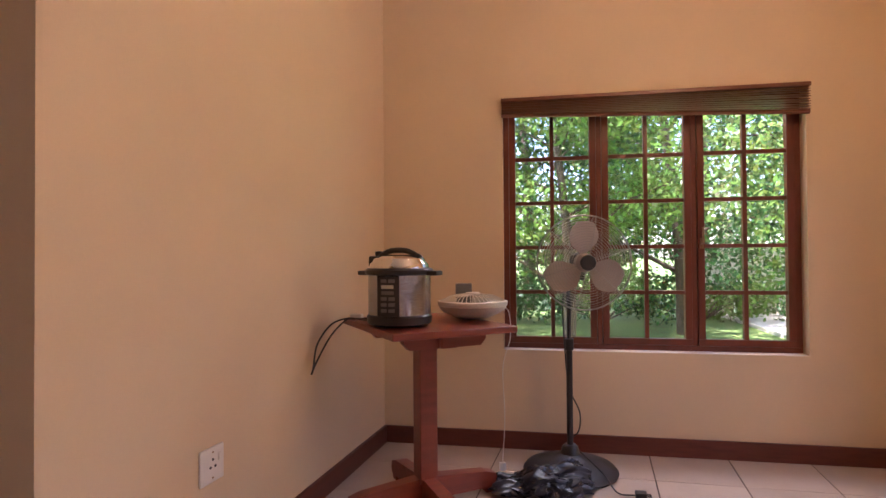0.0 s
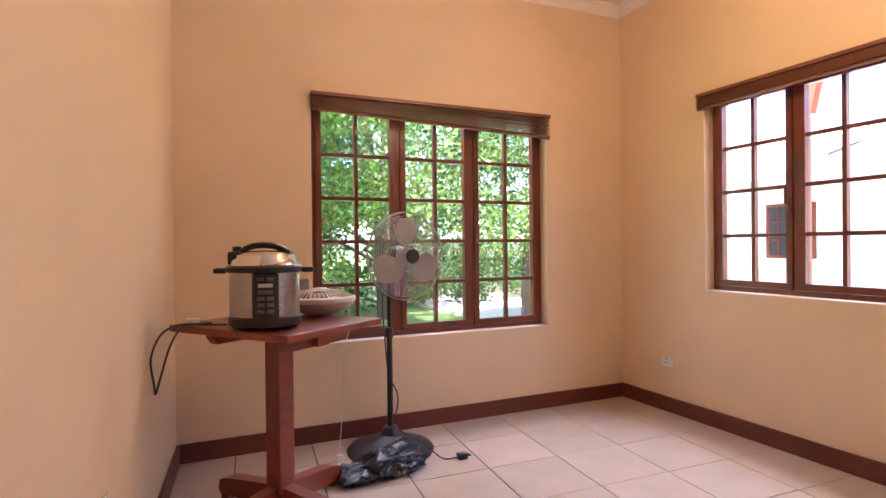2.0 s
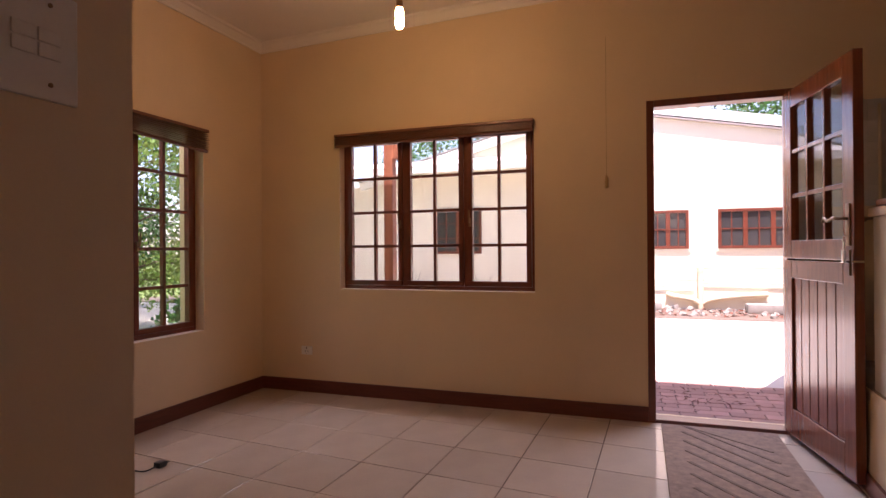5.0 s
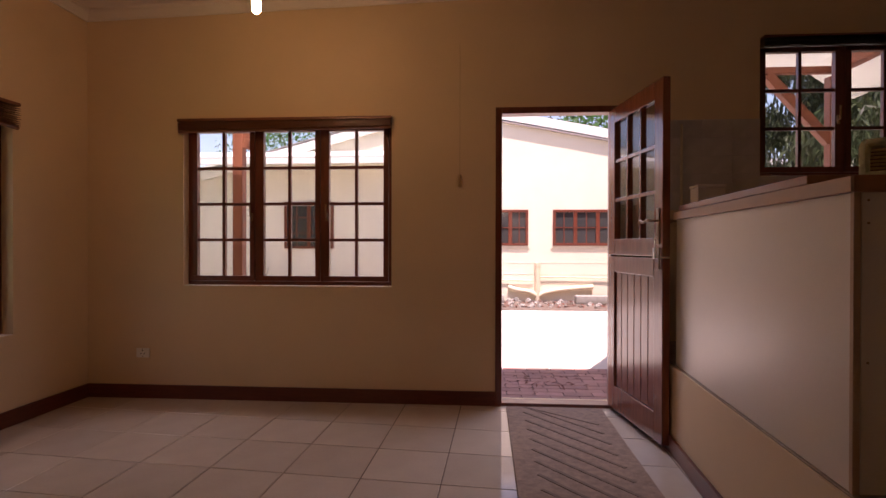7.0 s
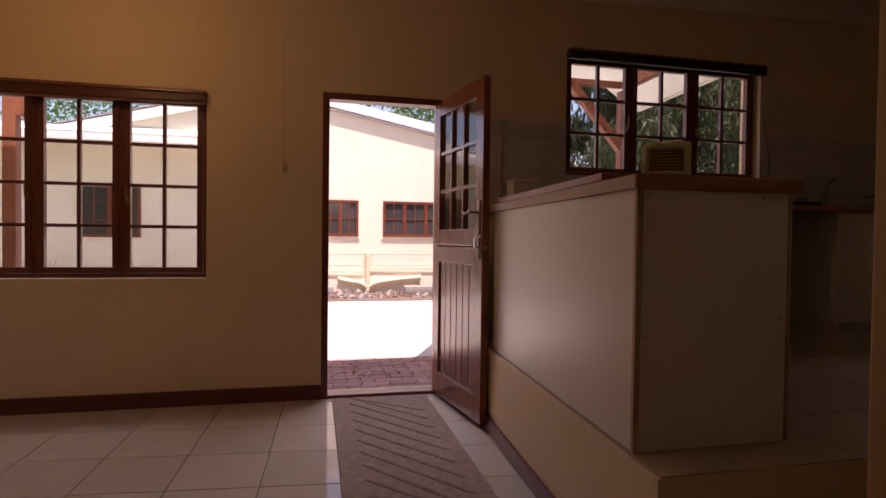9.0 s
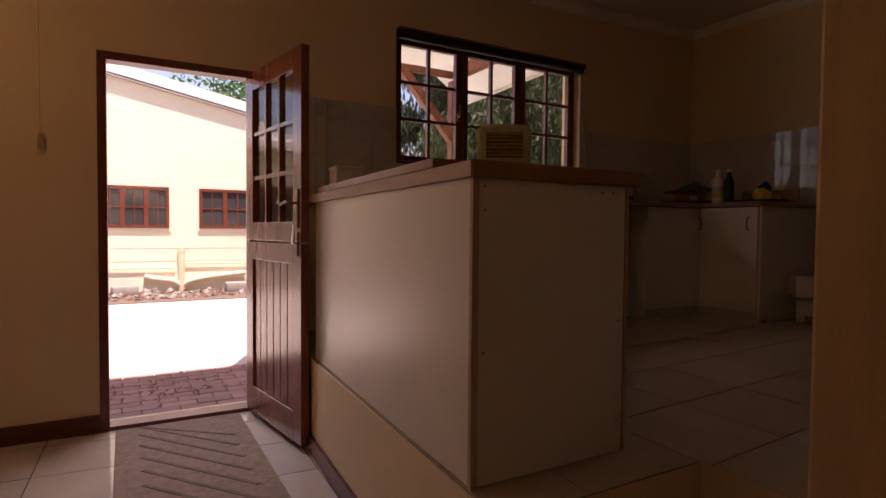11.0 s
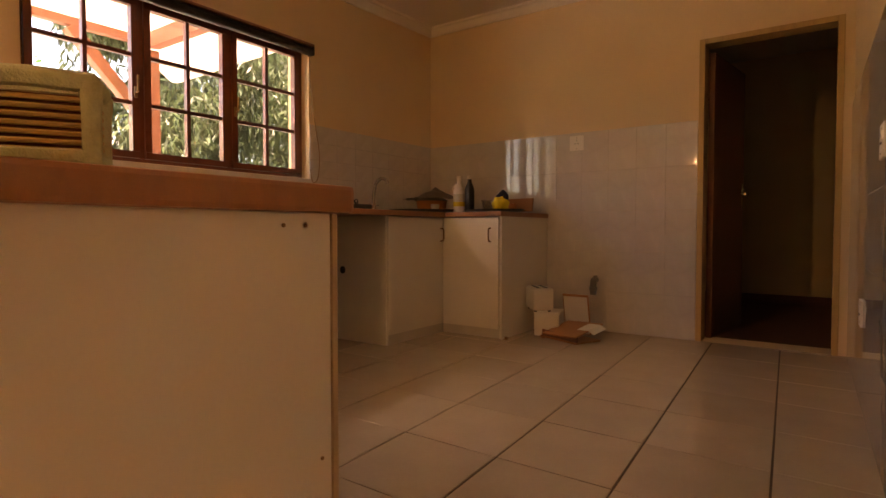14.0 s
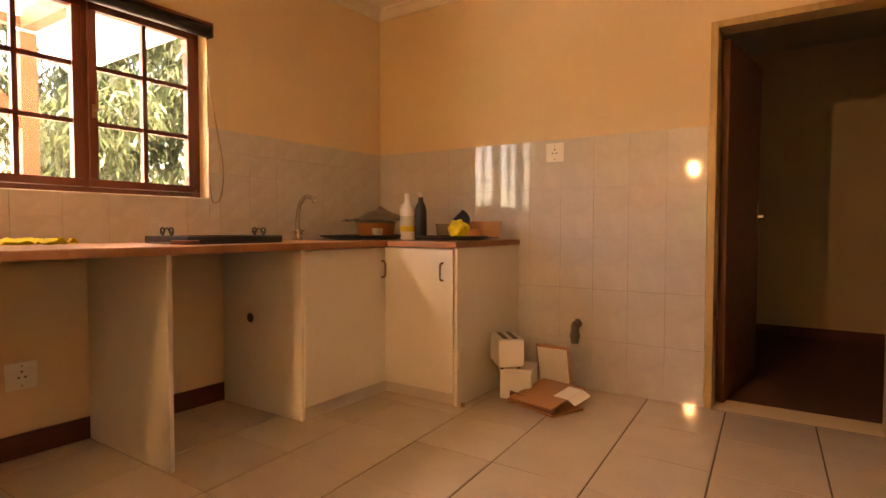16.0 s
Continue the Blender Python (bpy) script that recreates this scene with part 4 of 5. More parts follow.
def handle(parent, at, along_x):
    x, y, z = at
    n = (0, 1, 0) if along_x else (-1, 0, 0)
    pts = [(x, y, z - 0.048), (x + n[0] * 0.022, y + n[1] * 0.022, z - 0.044), (x + n[0] * 0.028, y + n[1] * 0.028, z - 0.03), (x + n[0] * 0.028, y + n[1] * 0.028, z + 0.03), (x + n[0] * 0.022, y + n[1] * 0.022, z + 0.044), (x, y, z + 0.048)]
    return part("handle", tube(pts, 0.0055, 8), "bronze", parent, "dull bronze bow handle", True)


top = thing("kitchen_worktop", (0, 0, 0), 0, "long oak laminate worktop along the kitchen walls", "worktop")
part("sink_run", boxes(((CX - 0.03, YS + 0.01, CT - 0.036), (XE - 0.012, -1.215, CT)), bevel=0.006), "top", top)
part("left_run", boxes(((CX - 0.045, -1.212, CT - 0.034), (XE - 0.012, 0.27, CT + 0.002)), bevel=0.006), "top", top)
part("corner_run", boxes(((2.155, YS + 0.01, CT - 0.035), (CX - 0.031, CY + 0.03, CT - 0.001)), bevel=0.006), "top", top)


def board_panel(name, a, b, label):
    ob = thing(name, (0, 0, 0), 0, label, "panel")
    part("panel", boxes(((a[0] + 0.003, a[1], a[2]), b), bevel=0.001), "board", ob)
    part("edge_strip", boxes((a, (a[0] + 0.002, b[1], b[2]))), "kick", ob, "grey edge strip")
    return ob


board_panel("support_panel", (CX + 0.0, -1.225, ZK), (XE - 0.02, -1.207, CT - 0.036), "white melamine support panel under the worktop joint")
board_panel("support_panel", (CX + 0.02, 0.25, ZK), (XE - 0.02, 0.266, CT - 0.036), "white melamine support panel under the worktop end")


def sink_cabinet():
    c = thing("sink_cabinet", (0, 0, ZK), 0, "white melamine corner sink cabinet with bronze handle", "cabinet")
    h = CT - ZK - 0.036
    part("side_panel", boxes(((CX + 0.02, -1.925, 0), (XE - 0.02, -1.907, h)), bevel=0.002), "board", c)
    # black disc laid on the uncut panel; its colour gives the hole's shade
    bm = lathe([(0.026, 0), (0.026, 0.002), (0, 0.002)], 20)
    bmesh.ops.transform(bm, matrix=Matrix.Translation((3.08, -1.906, 0.49)) @ pose(0, 0, 0, -90), verts=bm.verts)
    part("pipe_hole", bm, "black", c, "black disc giving the shade of a round cut-out")
    part("floor_board", boxes(((CX + 0.03, YS + 0.03, 0.1), (XE - 0.03, -1.93, 0.116))), "board", c)
    door = part("door", boxes(((CX + 0.002, -2.575, 0.072), (CX + 0.02, -1.912, h - 0.006)), bevel=0.002), "board", c)
    handle(door, (CX + 0.002, -2.50, h - 0.13), False)
    part("plinth", boxes(((CX + 0.022, -2.60, 0), (CX + 0.05, -1.93, 0.07)), bevel=0.001), "kick", c, "grey plinth board")
    return c


def corner_cabinet():
    c = thing("corner_cabinet", (0, 0, ZK), 0, "white melamine end cabinet with bronze handle", "cabinet")
    h = CT - ZK - 0.036
    part("side_panel", boxes(((2.165, YS + 0.012, 0), (2.183, CY, h)), bevel=0.002), "board", c)
    part("floor_board", boxes(((2.17, YS + 0.03, 0.1), (CX + 0.03, CY - 0.03, 0.116))), "board", c)
    door = part("door", boxes(((2.185, CY - 0.002, 0.072), (CX - 0.003, CY + 0.016, h - 0.006)), bevel=0.002), "board", c)
    handle(door, (2.25, CY + 0.016, h - 0.13), True)
    part("plinth", boxes(((2.185, CY - 0.04, 0), (CX + 0.022, CY - 0.022, 0.07)), bevel=0.001), "kick", c, "grey plinth board")
    for y in (CY - 0.02, YS + 0.06):
        part("foot", lathe([(0.012, 0), (0.012, 0.02), (0, 0.02)], 10, (2.14, y, 0)), "bronze", c)


sink_cabinet()
corner_cabinet()
Z1 = CT + 0.001


def tap():
    t = thing("kitchen_tap", (3.14, -2.29, Z1), 200, "tall chrome swan-neck kitchen tap", "tap")
    part("base", lathe([(0, 0), (0.03, 0), (0.03, 0.012), (0.02, 0.02), (0.018, 0.06), (0, 0.06)], 20), "chrome", t, "", True)
    pts = curve_points([(0, 0, 0.05), (0.004, 0, 0.14), (0.02, 0, 0.215), (0.06, 0, 0.255), (0.105, 0, 0.245), (0.115, 0, 0.22)], 6)
    part("spout", tube(pts, 0.0125, 12), "steel", t, "", True)
    for s in (-1, 1):
        bm = tube([(0, 0, 0.04), (0, s * 0.04, 0.048)], 0.009, 10)
        for k in range(4):
            a = math.pi * k / 2 + 0.4
            tube([(0, s * 0.045, 0.05), (0.022 * math.cos(a), s * 0.052, 0.05 + 0.022 * math.sin(a))], 0.005, 8, bm)
        part("knob", bm, "chrome", t, "chrome cross-head knob", True)


tap()
sk = thing("sink", (2.98, -2.55, Z1), 0, "steel drop-in sink in the worktop", "sink")
part("rim", boxes(((-0.20, -0.24, 0), (0.16, 0.30, 0.004)), bevel=0.001), "steel", sk)


def tray(at, turn, lx, ly, label, scrolls=False):
    t = thing("serving_tray", at, turn, label, "tray")
    part("bottom", boxes(((-lx / 2, -ly / 2, 0.0), (lx / 2, ly / 2, 0.008)), bevel=0.003), "iron", t)
    for a, b in (((-lx / 2, -ly / 2), (lx / 2, -ly / 2 + 0.014)), ((-lx / 2, ly / 2 - 0.014), (lx / 2, ly / 2)), ((-lx / 2, -ly / 2 + 0.014), (-lx / 2 + 0.014, ly / 2 - 0.014)), ((lx / 2 - 0.014, -ly / 2 + 0.014), (lx / 2, ly / 2 - 0.014))):
        part("edge", boxes(((a[0], a[1], 0.008), (b[0], b[1], 0.035 if scrolls else 0.024)), bevel=0.003), "iron", t)
    if scrolls:
        for s in (-1, 1):
            pts = []
            for k in range(25):
                a = -0.5 * math.pi + k * 0.3
                r = 0.020 - 0.0006 * k
                pts.append((s * (lx / 2 - 0.008), 0.032 + r * math.cos(a), 0.058 + r * math.sin(a)))
            q = [(p[0], -p[1], p[2]) for p in pts]
            arch = curve_points([(s * (lx / 2 - 0.008), -0.032, 0.038), (s * (lx / 2 - 0.008), -0.012, 0.066), (s * (lx / 2 - 0.008), 0.012, 0.066), (s * (lx / 2 - 0.008), 0.032, 0.038)], 5)
            bm = tube(pts, 0.0042, 6)
            tube(q, 0.0042, 6, bm), tube(arch, 0.0042, 6, bm)
            part("handle", bm, "iron", t, "black wrought scroll handle", True)
    return t


tray((2.92, -1.60, Z1), 90, 0.50, 0.34, "black tray with wrought scroll handles on the worktop", True)


def oval_tray(at, turn, label, r=0.22):
    t = thing("oval_tray", at, turn, label, "tray")
    part("dish", lathe([(0, 0.003), (r * 0.8, 0.002), (r * 0.95, 0.012), (r, 0.022), (r * 0.985, 0.025), (r * 0.93, 0.016), (r * 0.78, 0.008), (0, 0.008)], 40, squash=0.7), "black", t, "", True)
    return t


oval_tray((2.93, -2.70, Z1 + 0.003), 70, "black oval tray holding kitchen oddments", 0.33)
oval_tray((2.42, -2.86, Z1), 0, "black oval tray with small kitchen things", 0.25)
cl = thing("cloth", (2.80, -0.80, Z1 + 0.002), 0, "crumpled yellow cloth on the worktop", "cloth")
bm = bmesh.new()
bmesh.ops.create_grid(bm, x_segments=36, y_segments=22, size=1.0)
for v in bm.verts:
    x, y = v.co.x, v.co.y
    n1 = noise.noise(Vector((x * 2.1, y * 3.0, 0.3)))
    v.co = (x * 0.10 + 0.02 * n1, y * 0.115 + 0.02 * noise.noise(Vector((x, y, 4))), 0.012 + 0.030 * abs(n1) + 0.014 * abs(noise.noise(Vector((x * 5, y * 6, 2)))))
bmesh.ops.solidify(bm, geom=bm.faces[:], thickness=0.003)
part("fabric", bm, "yellow", cl, "", True)
kn = thing("knife", (2.76, -1.28, Z1 + 0.003), 60, "small knife with a dark wooden handle on the worktop", "knife")
part("grip", boxes(((-0.11, -0.011, 0), (0.0, 0.011, 0.016)), bevel=0.005), "flush", kn, "dark wooden grip", True)
part("blade", boxes(((0.0, -0.010, 0.006), (0.13, 0.008, 0.0075))), "steel", kn)

tp = thing("casserole_pot", (2.99, -2.83, Z1 + 0.012), 0, "orange casserole pot with a dark lid on the tray", "pot")
part("body", lathe([(0, 0), (0.095, 0.0), (0.115, 0.02), (0.125, 0.085), (0.128, 0.092), (0.12, 0.092), (0.11, 0.03), (0, 0.012)], 32), "terra", tp, "", True)
lidbag = bmesh.new()
bmesh.ops.create_grid(lidbag, x_segments=26, y_segments=22, size=1.0)
for v in lidbag.verts:
    x, y = v.co.x, v.co.y
    v.co = (0.19 * x - 0.01, 0.15 * y, 0.118 + 0.085 * max(0, 1 - 1.1 * math.hypot(x + 0.15, y)) + 0.016 * noise.noise(Vector((x * 3, y * 3, 2))) - 0.035 * max(0, abs(x) - 0.65))
bmesh.ops.solidify(lidbag, geom=lidbag.faces[:], thickness=0.002)
part("bag", lidbag, "grey", tp, "limp grey plastic bag over the pot", True)
part("lid", lathe([(0.135, 0.092), (0.13, 0.10), (0.08, 0.125), (0.03, 0.142), (0, 0.145)], 32), "grey", tp, "dark glass lid", True)
cu = thing("cup", (2.83, -2.66, Z1 + 0.012), 0, "small cream cup on the black tray", "cup")
part("body", lathe([(0, 0.0), (0.024, 0), (0.032, 0.03), (0.034, 0.058), (0.031, 0.058), (0.022, 0.008), (0, 0.006)], 20), "cream", cu, "", True)


def bottle(name, at, h, r, material, cap, label, neck=0.4):
    b = thing(name, at, 0, label, "bottle")
    part("body", lathe([(0, 0), (r * 0.9, 0), (r, 0.01), (r, h * 0.6), (r * 0.85, h * 0.7), (r * neck, h * 0.82), (r * neck, h * 0.93), (0, h * 0.93)], 24), material, b, "", True)
    part("cap", lathe([(r * neck * 1.15, h * 0.9), (r * neck * 1.15, h), (0, h)], 16), cap, b, "", True)
    return b


bt = bottle("bleach_bottle", (2.67, -2.76, Z1), 0.285, 0.046, "white", "white", "white plastic cleaner bottle with a printed label")
part("label", lathe([(0.0466, 0.05), (0.0466, 0.145)], 24), "label", bt, "printed paper label", True)
part("label_band", lathe([(0.0469, 0.05), (0.0469, 0.085)], 24), "yellow", bt, "yellow label band", True)
part("grip", tube(curve_points([(0.028, 0, 0.22), (0.055, 0, 0.20), (0.05, 0, 0.165), (0.038, 0, 0.15)], 5), 0.008, 8), "white", bt, "", True)
bottle("dark_bottle", (2.60, -2.80, Z1), 0.29, 0.038, "black", "white", "dark glass bottle with a pale cap", 0.42)
bottle("dark_bottle", (2.76, -2.88, Z1 + 0.01), 0.24, 0.032, "black", "black", "short dark bottle behind the cleaner")
jr = thing("clear_tub", (2.45, -2.85, Z1 + 0.009), 0, "clear plastic tub on the tray", "tub")
part("tub", lathe([(0, 0), (0.05, 0), (0.062, 0.085), (0.066, 0.088), (0.058, 0.085), (0.046, 0.006), (0, 0.004)], 24), "jar", jr, "", True)
yc = thing("yellow_sponge", (2.36, -2.86, Z1 + 0.009), 20, "bright yellow sponge ball on the tray", "sponge")
bm = bmesh.new()
bmesh.ops.create_icosphere(bm, subdivisions=3, radius=0.066)
for v in bm.verts:
    v.co *= 1 + 0.35 * noise.noise(v.co * 28)
    v.co.z = max(0.0, v.co.z + 0.045)
part("sponge", bm, "yellow", yc, "", True)
ch = thing("chopping_board", (2.33, -3.06, Z1), 0, "round-edged wooden chopping board leaning on the tiles", "board")
bm = box(bmesh.new(), (-0.14, -0.008, 0), (0.14, 0.008, 0.105), 0.006, Matrix.Translation((0, -0.0, 0.012)) @ pose(0, 0, 0, 12))
part("plank", bm, "card", ch, "", True)
dg = thing("dish_glove", (2.42, -2.98, Z1 + 0.009), 0, "crumpled dark blue dish glove", "glove")
bm = bmesh.new()
bmesh.ops.create_icosphere(bm, subdivisions=4, radius=0.05)
for v in bm.verts:
    v.co *= 1 + 0.5 * noise.noise(v.co * 24)
    v.co.z = max(0, v.co.z * 1.7 + 0.08)
part("fabric", bm, "blue", dg, "", True)
og = thing("orange", (2.24, -2.84, Z1 + 0.009), 0, "small orange fruit on the tray", "fruit")
part("fruit", lathe([(0, 0), (0.02, 0.003), (0.034, 0.02), (0.034, 0.038), (0.02, 0.055), (0, 0.058)], 20), "terra", og, "", True)
gd = thing("glass_dish", (XE - 0.012 + 0.04, W3[0] + 0.13, W3[2] + 0.005), 0, "ribbed clear glass dish on the window sill", "dish")
bm = bmesh.new()
lathe([(0, 0), (0.05, 0.0), (0.062, 0.02), (0.066, 0.036), (0.06, 0.036), (0.046, 0.006), (0, 0.005)], 24, (0, 0, 0), bm)
part("dish", bm, "jar", gd, "", False)

# things on the kitchen floor beside the cabinet
bx = thing("storage_tub", (1.98, -2.92, ZK + 0.002), 14, "white plastic tub on the kitchen floor", "tub")
part("body", boxes(((-0.09, -0.10, 0), (0.09, 0.10, 0.16)), bevel=0.010), "white", bx, "", True)
part("lid", boxes(((-0.095, -0.105, 0.16), (0.095, 0.105, 0.178)), bevel=0.005), "white", bx, "", True)
to = thing("toaster", (2.04, -2.88, ZK + 0.181), 40, "white two-slot toaster balanced on a plastic tub", "toaster")
part("body", boxes(((-0.075, -0.125, 0.01), (0.075, 0.125, 0.17)), bevel=0.018), "white", to, "", True)
for x in (-0.028, 0.028):
    part("slot", boxes(((x - 0.014, -0.10, 0.166), (x + 0.014, 0.10, 0.172)), bevel=0.002), "black", to, "dark bread slot")
part("lever", boxes(((-0.02, -0.145, 0.10), (0.02, -0.124, 0.115)), bevel=0.004), "grey", to)
for x in (-0.05, 0.05):
    for y in (-0.09, 0.09):
        part("foot", lathe([(0, 0), (0.012, 0), (0.012, 0.014), (0, 0.014)], 10, (x, y, 0)), "black", to)
part("cord", tube(curve_points([(0.05, -0.12, 0.02), (0.07, -0.15, -0.03), (0.05, -0.14, -0.1), (0.09, -0.12, -0.16)], 6), 0.003, 6), "cream", to, "", True)
pf = thing("picture_board", (1.81, -3.06, ZK + 0.003), 177, "white board with a brown edge leaning on the tiles", "board")
m = pose(0, 0, 0, 12)
part("backing", box(bmesh.new(), (-0.10, 0.0, 0.0), (0.10, 0.012, 0.30), 0.002, m), "card", pf, "brown board backing")
part("face", box(bmesh.new(), (-0.092, -0.003, 0.006), (0.092, 0.0, 0.285), 0.001, m), "paper", pf, "white face")
cb = thing("cardboard_box", (1.77, -2.83, ZK + 0.003), -24, "collapsed brown cardboard box with a torn white label", "box")
part("lower_flap", box(bmesh.new(), (-0.17, -0.11, 0.0), (0.19, 0.12, 0.012), 0.003), "card", cb)
# dark brown blind colour stands in for shade in the box's open side
part("side_wall", box(bmesh.new(), (-0.17, 0.10, 0.010), (0.18, 0.112, 0.055), 0.003), "blind", cb, "open side of the box, its shade given by dark brown")
m = Matrix.Translation((0.0, 0.02, 0.072)) @ pose(0, 0, 0, -15, 4, 0)
part("upper_flap", box(bmesh.new(), (-0.20, -0.13, 0.0), (0.13, 0.135, 0.010), 0.003, m), "card", cb)
part("fold", box(bmesh.new(), (0.135, -0.13, -0.004), (0.215, 0.13, 0.006), 0.003, m @ pose(0, 0, 0, 0, 12)), "card", cb, "creased end flap")
part("crease", box(bmesh.new(), (0.131, -0.13, -0.001), (0.1345, 0.13, 0.011), 0.0, m), "edge", cb, "pale worn crease")
part("label", box(bmesh.new(), (-0.20, -0.10, 0.0112), (-0.10, 0.02, 0.0125), 0.0004, m), "paper", cb, "torn white paper label")
part("label_curl", box(bmesh.new(), (-0.055, -0.06, 0.0), (0.0, 0.06, 0.0015), 0.0004, m @ Matrix.Translation((-0.20, -0.04, 0.0115)) @ pose(0, 0, 0, 0, -28)), "paper", cb, "curled end of the label")
wp = thing("waste_pipe", (1.76, YS + 0.008, ZK + 0.34), 0, "grey plastic waste pipe stub on the tiled wall", "pipe")
part("elbow", tube(curve_points([(0, 0.0, 0.05), (0, 0.04, 0.05), (0, 0.055, 0.03), (0, 0.055, -0.06)], 5), 0.024, 14), "grey", wp, "", True)
part("collar", tube([(0, 0.055, 0.0), (0, 0.055, -0.03)], 0.030, 14), "grey", wp, "", True)
part("cap", tube([(-0.012, 0.045, 0.06), (-0.012, 0.045, 0.085)], 0.016, 12), "grey", wp, "", True)
for at, h in (((XK + 0.008, -1.43, 1.53), 0.115), ((XK + 0.008, -2.17, 0.88), 0.115)):
    p = wall_plate("wall_socket", at, 90, 0.115, h, "white wall socket on the grey tiled wall")
    p.matrix_basis = OFF @ p.matrix_basis


# ---- outside ----
setting("ground", boxes(((-400, -400, -0.6), (400, 400, -0.12))), "grass", "green lawn reaching into the distance")
setting("road_yard", boxes(((4.74, -9, -0.3), (9.75, 14, -0.06))), "concrete", "sun-bleached concrete yard")
setting("ground_bed", boxes(((9.75, -9, -0.3), (11.5, 14, -0.045))), "sand", "narrow soil bed along the opposite wall")
setting("pavement_base", boxes(((XE + T, -4, -0.3), (4.74, 5.5, -0.052))), "sand", "sandy joints under the brick paving")
setting("roof", boxes(((XH - 0.8, -7.0, 3.32), (XE + 0.30, YN + 0.45, 3.42))), "roof", "flat grey roof with eaves over the house")
setting("trim_soffit", boxes(((XE + T, -3.6, 3.2), (XE + 0.29, YN + 0.45, 3.315))), "fascia", "white boarded eaves")


def far_window(parent, at, turn, w, h, cols, rows, material="wood"):
    """A window of a building across the yard; local x along, y outwards to the viewer."""
    g = part("window", boxes(((0, -0.03, 0), (w, 0.01, h))), "dark", parent, "dark glazed timber window")
    g.matrix_basis = pose(*at, 0, 0, turn)
    f = 0.055
    part("frame", boxes(((0, 0.0, 0), (w, 0.05, f)), ((0, 0.0, h - f), (w, 0.05, h)), ((0, 0.0, f), (f, 0.05, h - f)), ((w - f, 0.0, f), (w, 0.05, h - f)), bevel=0.004), material, g)
    n = cols // 2
    for k in range(1, n):
        part("mullion", boxes(((w * k / n - 0.04, 0.0, f), (w * k / n + 0.04, 0.045, h - f)), bevel=0.003), material, g)
    bm = bmesh.new()
    for k in range(cols):
        if k % 2:
            x = w * k / cols
            box(bm, (x - 0.011, 0.008, f), (x + 0.011, 0.03, h - f))
    for k in range(1, rows):
        z = h * k / rows
        box(bm, (f, 0.009, z - 0.011), (w - f, 0.028, z + 0.011))
    part("glazing_bar", bm, material, g)
    part("sill", boxes(((-0.04, 0.0, -0.06), (w + 0.04, 0.022, 0.0)), bevel=0.005), "plaster", g)
    return g


def opposite_house():
    X = 11.4
    hs = thing("house", (X, 0, -0.1), 0, "cream plastered house with white fascias across the yard", "house")
    bm = bmesh.new()
    # gable wall towards the yard
    out = [(-6, 0), (10, 0), (10, 2.5), (7.6, 2.82), (2.5, 4.16), (-6, 2.52)]
    prism(bm, out, 0, 0.25, Matrix(((0, 0, 1, 0), (1, 0, 0, 0), (0, 1, 0, 0), (0, 0, 0, 1))))
    bmesh.ops.recalc_face_normals(bm, faces=bm.faces)
    part("wall", bm, "plaster", hs)
    for a, b, n in (((2.5, 4.21), (-6.2, 2.52), "bargeboard"), ((2.5, 4.21), (8.0, 2.76), "bargeboard")):
        L = math.hypot(b[0] - a[0], b[1] - a[1])
        ang = math.degrees(math.atan2(b[1] - a[1], b[0] - a[0]))
        m = Matrix.Translation((-0.10, a[0], a[1])) @ Matrix(((0, 0, 1, 0), (1, 0, 0, 0), (0, 1, 0, 0), (0, 0, 0, 1))) @ pose(0, 0, 0, 0, 0, ang)
        part(n, box(bmesh.new(), (0, -0.11, 0), (L, 0.11, 0.03), 0.004, m), "fascia", hs)
        part("roof", box(bmesh.new(), (-0.05, 0.08, 0), (L, 0.13, 9), 0, m), "roof", hs, "grey sheet roof slope")
    part("fascia", boxes(((-0.84, 3.4, 2.90), (-0.80, 10.3, 3.02)), bevel=0.004), "fascia", hs, "white lean-to fascia")
    m = Matrix.Translation((-0.84, 0, 3.02)) @ pose(0, 0, 0, 0, -16)
    part("lean_to_roof", box(bmesh.new(), (0, 3.4, 0), (0.87, 10.3, 0.03), 0.002, m), "fascia", hs, "white painted lean-to roof sheet")
    # course lines in the plaster
    for z in (0.62, 0.86):
        part("plaster_band", boxes(((-0.005, -6, z), (0.0, 10, z + 0.012))), "plaster", hs)
    far_window(hs, (0, 0.82, 1.235), 90, 1.14, 0.76, 6, 2)
    far_window(hs, (0, -1.10, 1.235), 90, 1.40, 0.76, 6, 2)
    far_window(hs, (0, 5.03, 1.16), 90, 1.10, 1.02, 4, 3)
    far_window(hs, (0, 8.3, 0.9), 90, 1.0, 1.1, 4, 3)
    return hs


opposite_house()
dp = thing("drain_pipe", (11.34, 0.62, -0.05), 0, "cream painted waste pipes low on the opposite wall", "pipe")
part("stack", tube([(0, 0, 0.0), (0, 0, 0.78)], 0.055, 14), "pipe", dp, "", True)
part("cap", tube([(0, 0, 0.74), (0, 0, 0.82)], 0.062, 14), "pipe", dp, "", True)
part("branch", tube(curve_points([(0, 0, 0.10), (-0.01, 0.16, 0.20), (-0.01, 0.45, 0.25), (-0.01, 0.62, 0.30)], 5), 0.05, 12), "pipe", dp, "", True)
part("branch", tube(curve_points([(0, 0, 0.10), (-0.01, -0.18, 0.20), (-0.01, -0.6, 0.27), (-0.01, -1.15, 0.32)], 5), 0.05, 12), "pipe", dp, "", True)
for z, y0, y1 in ((0.50, -3.0, 0.0), (0.44, 0.1, 2.5)):
    part("thin_pipe", tube([(0.02, y0, z), (0.02, y1, z + 0.02)], 0.014, 8), "pipe", dp, "", True)
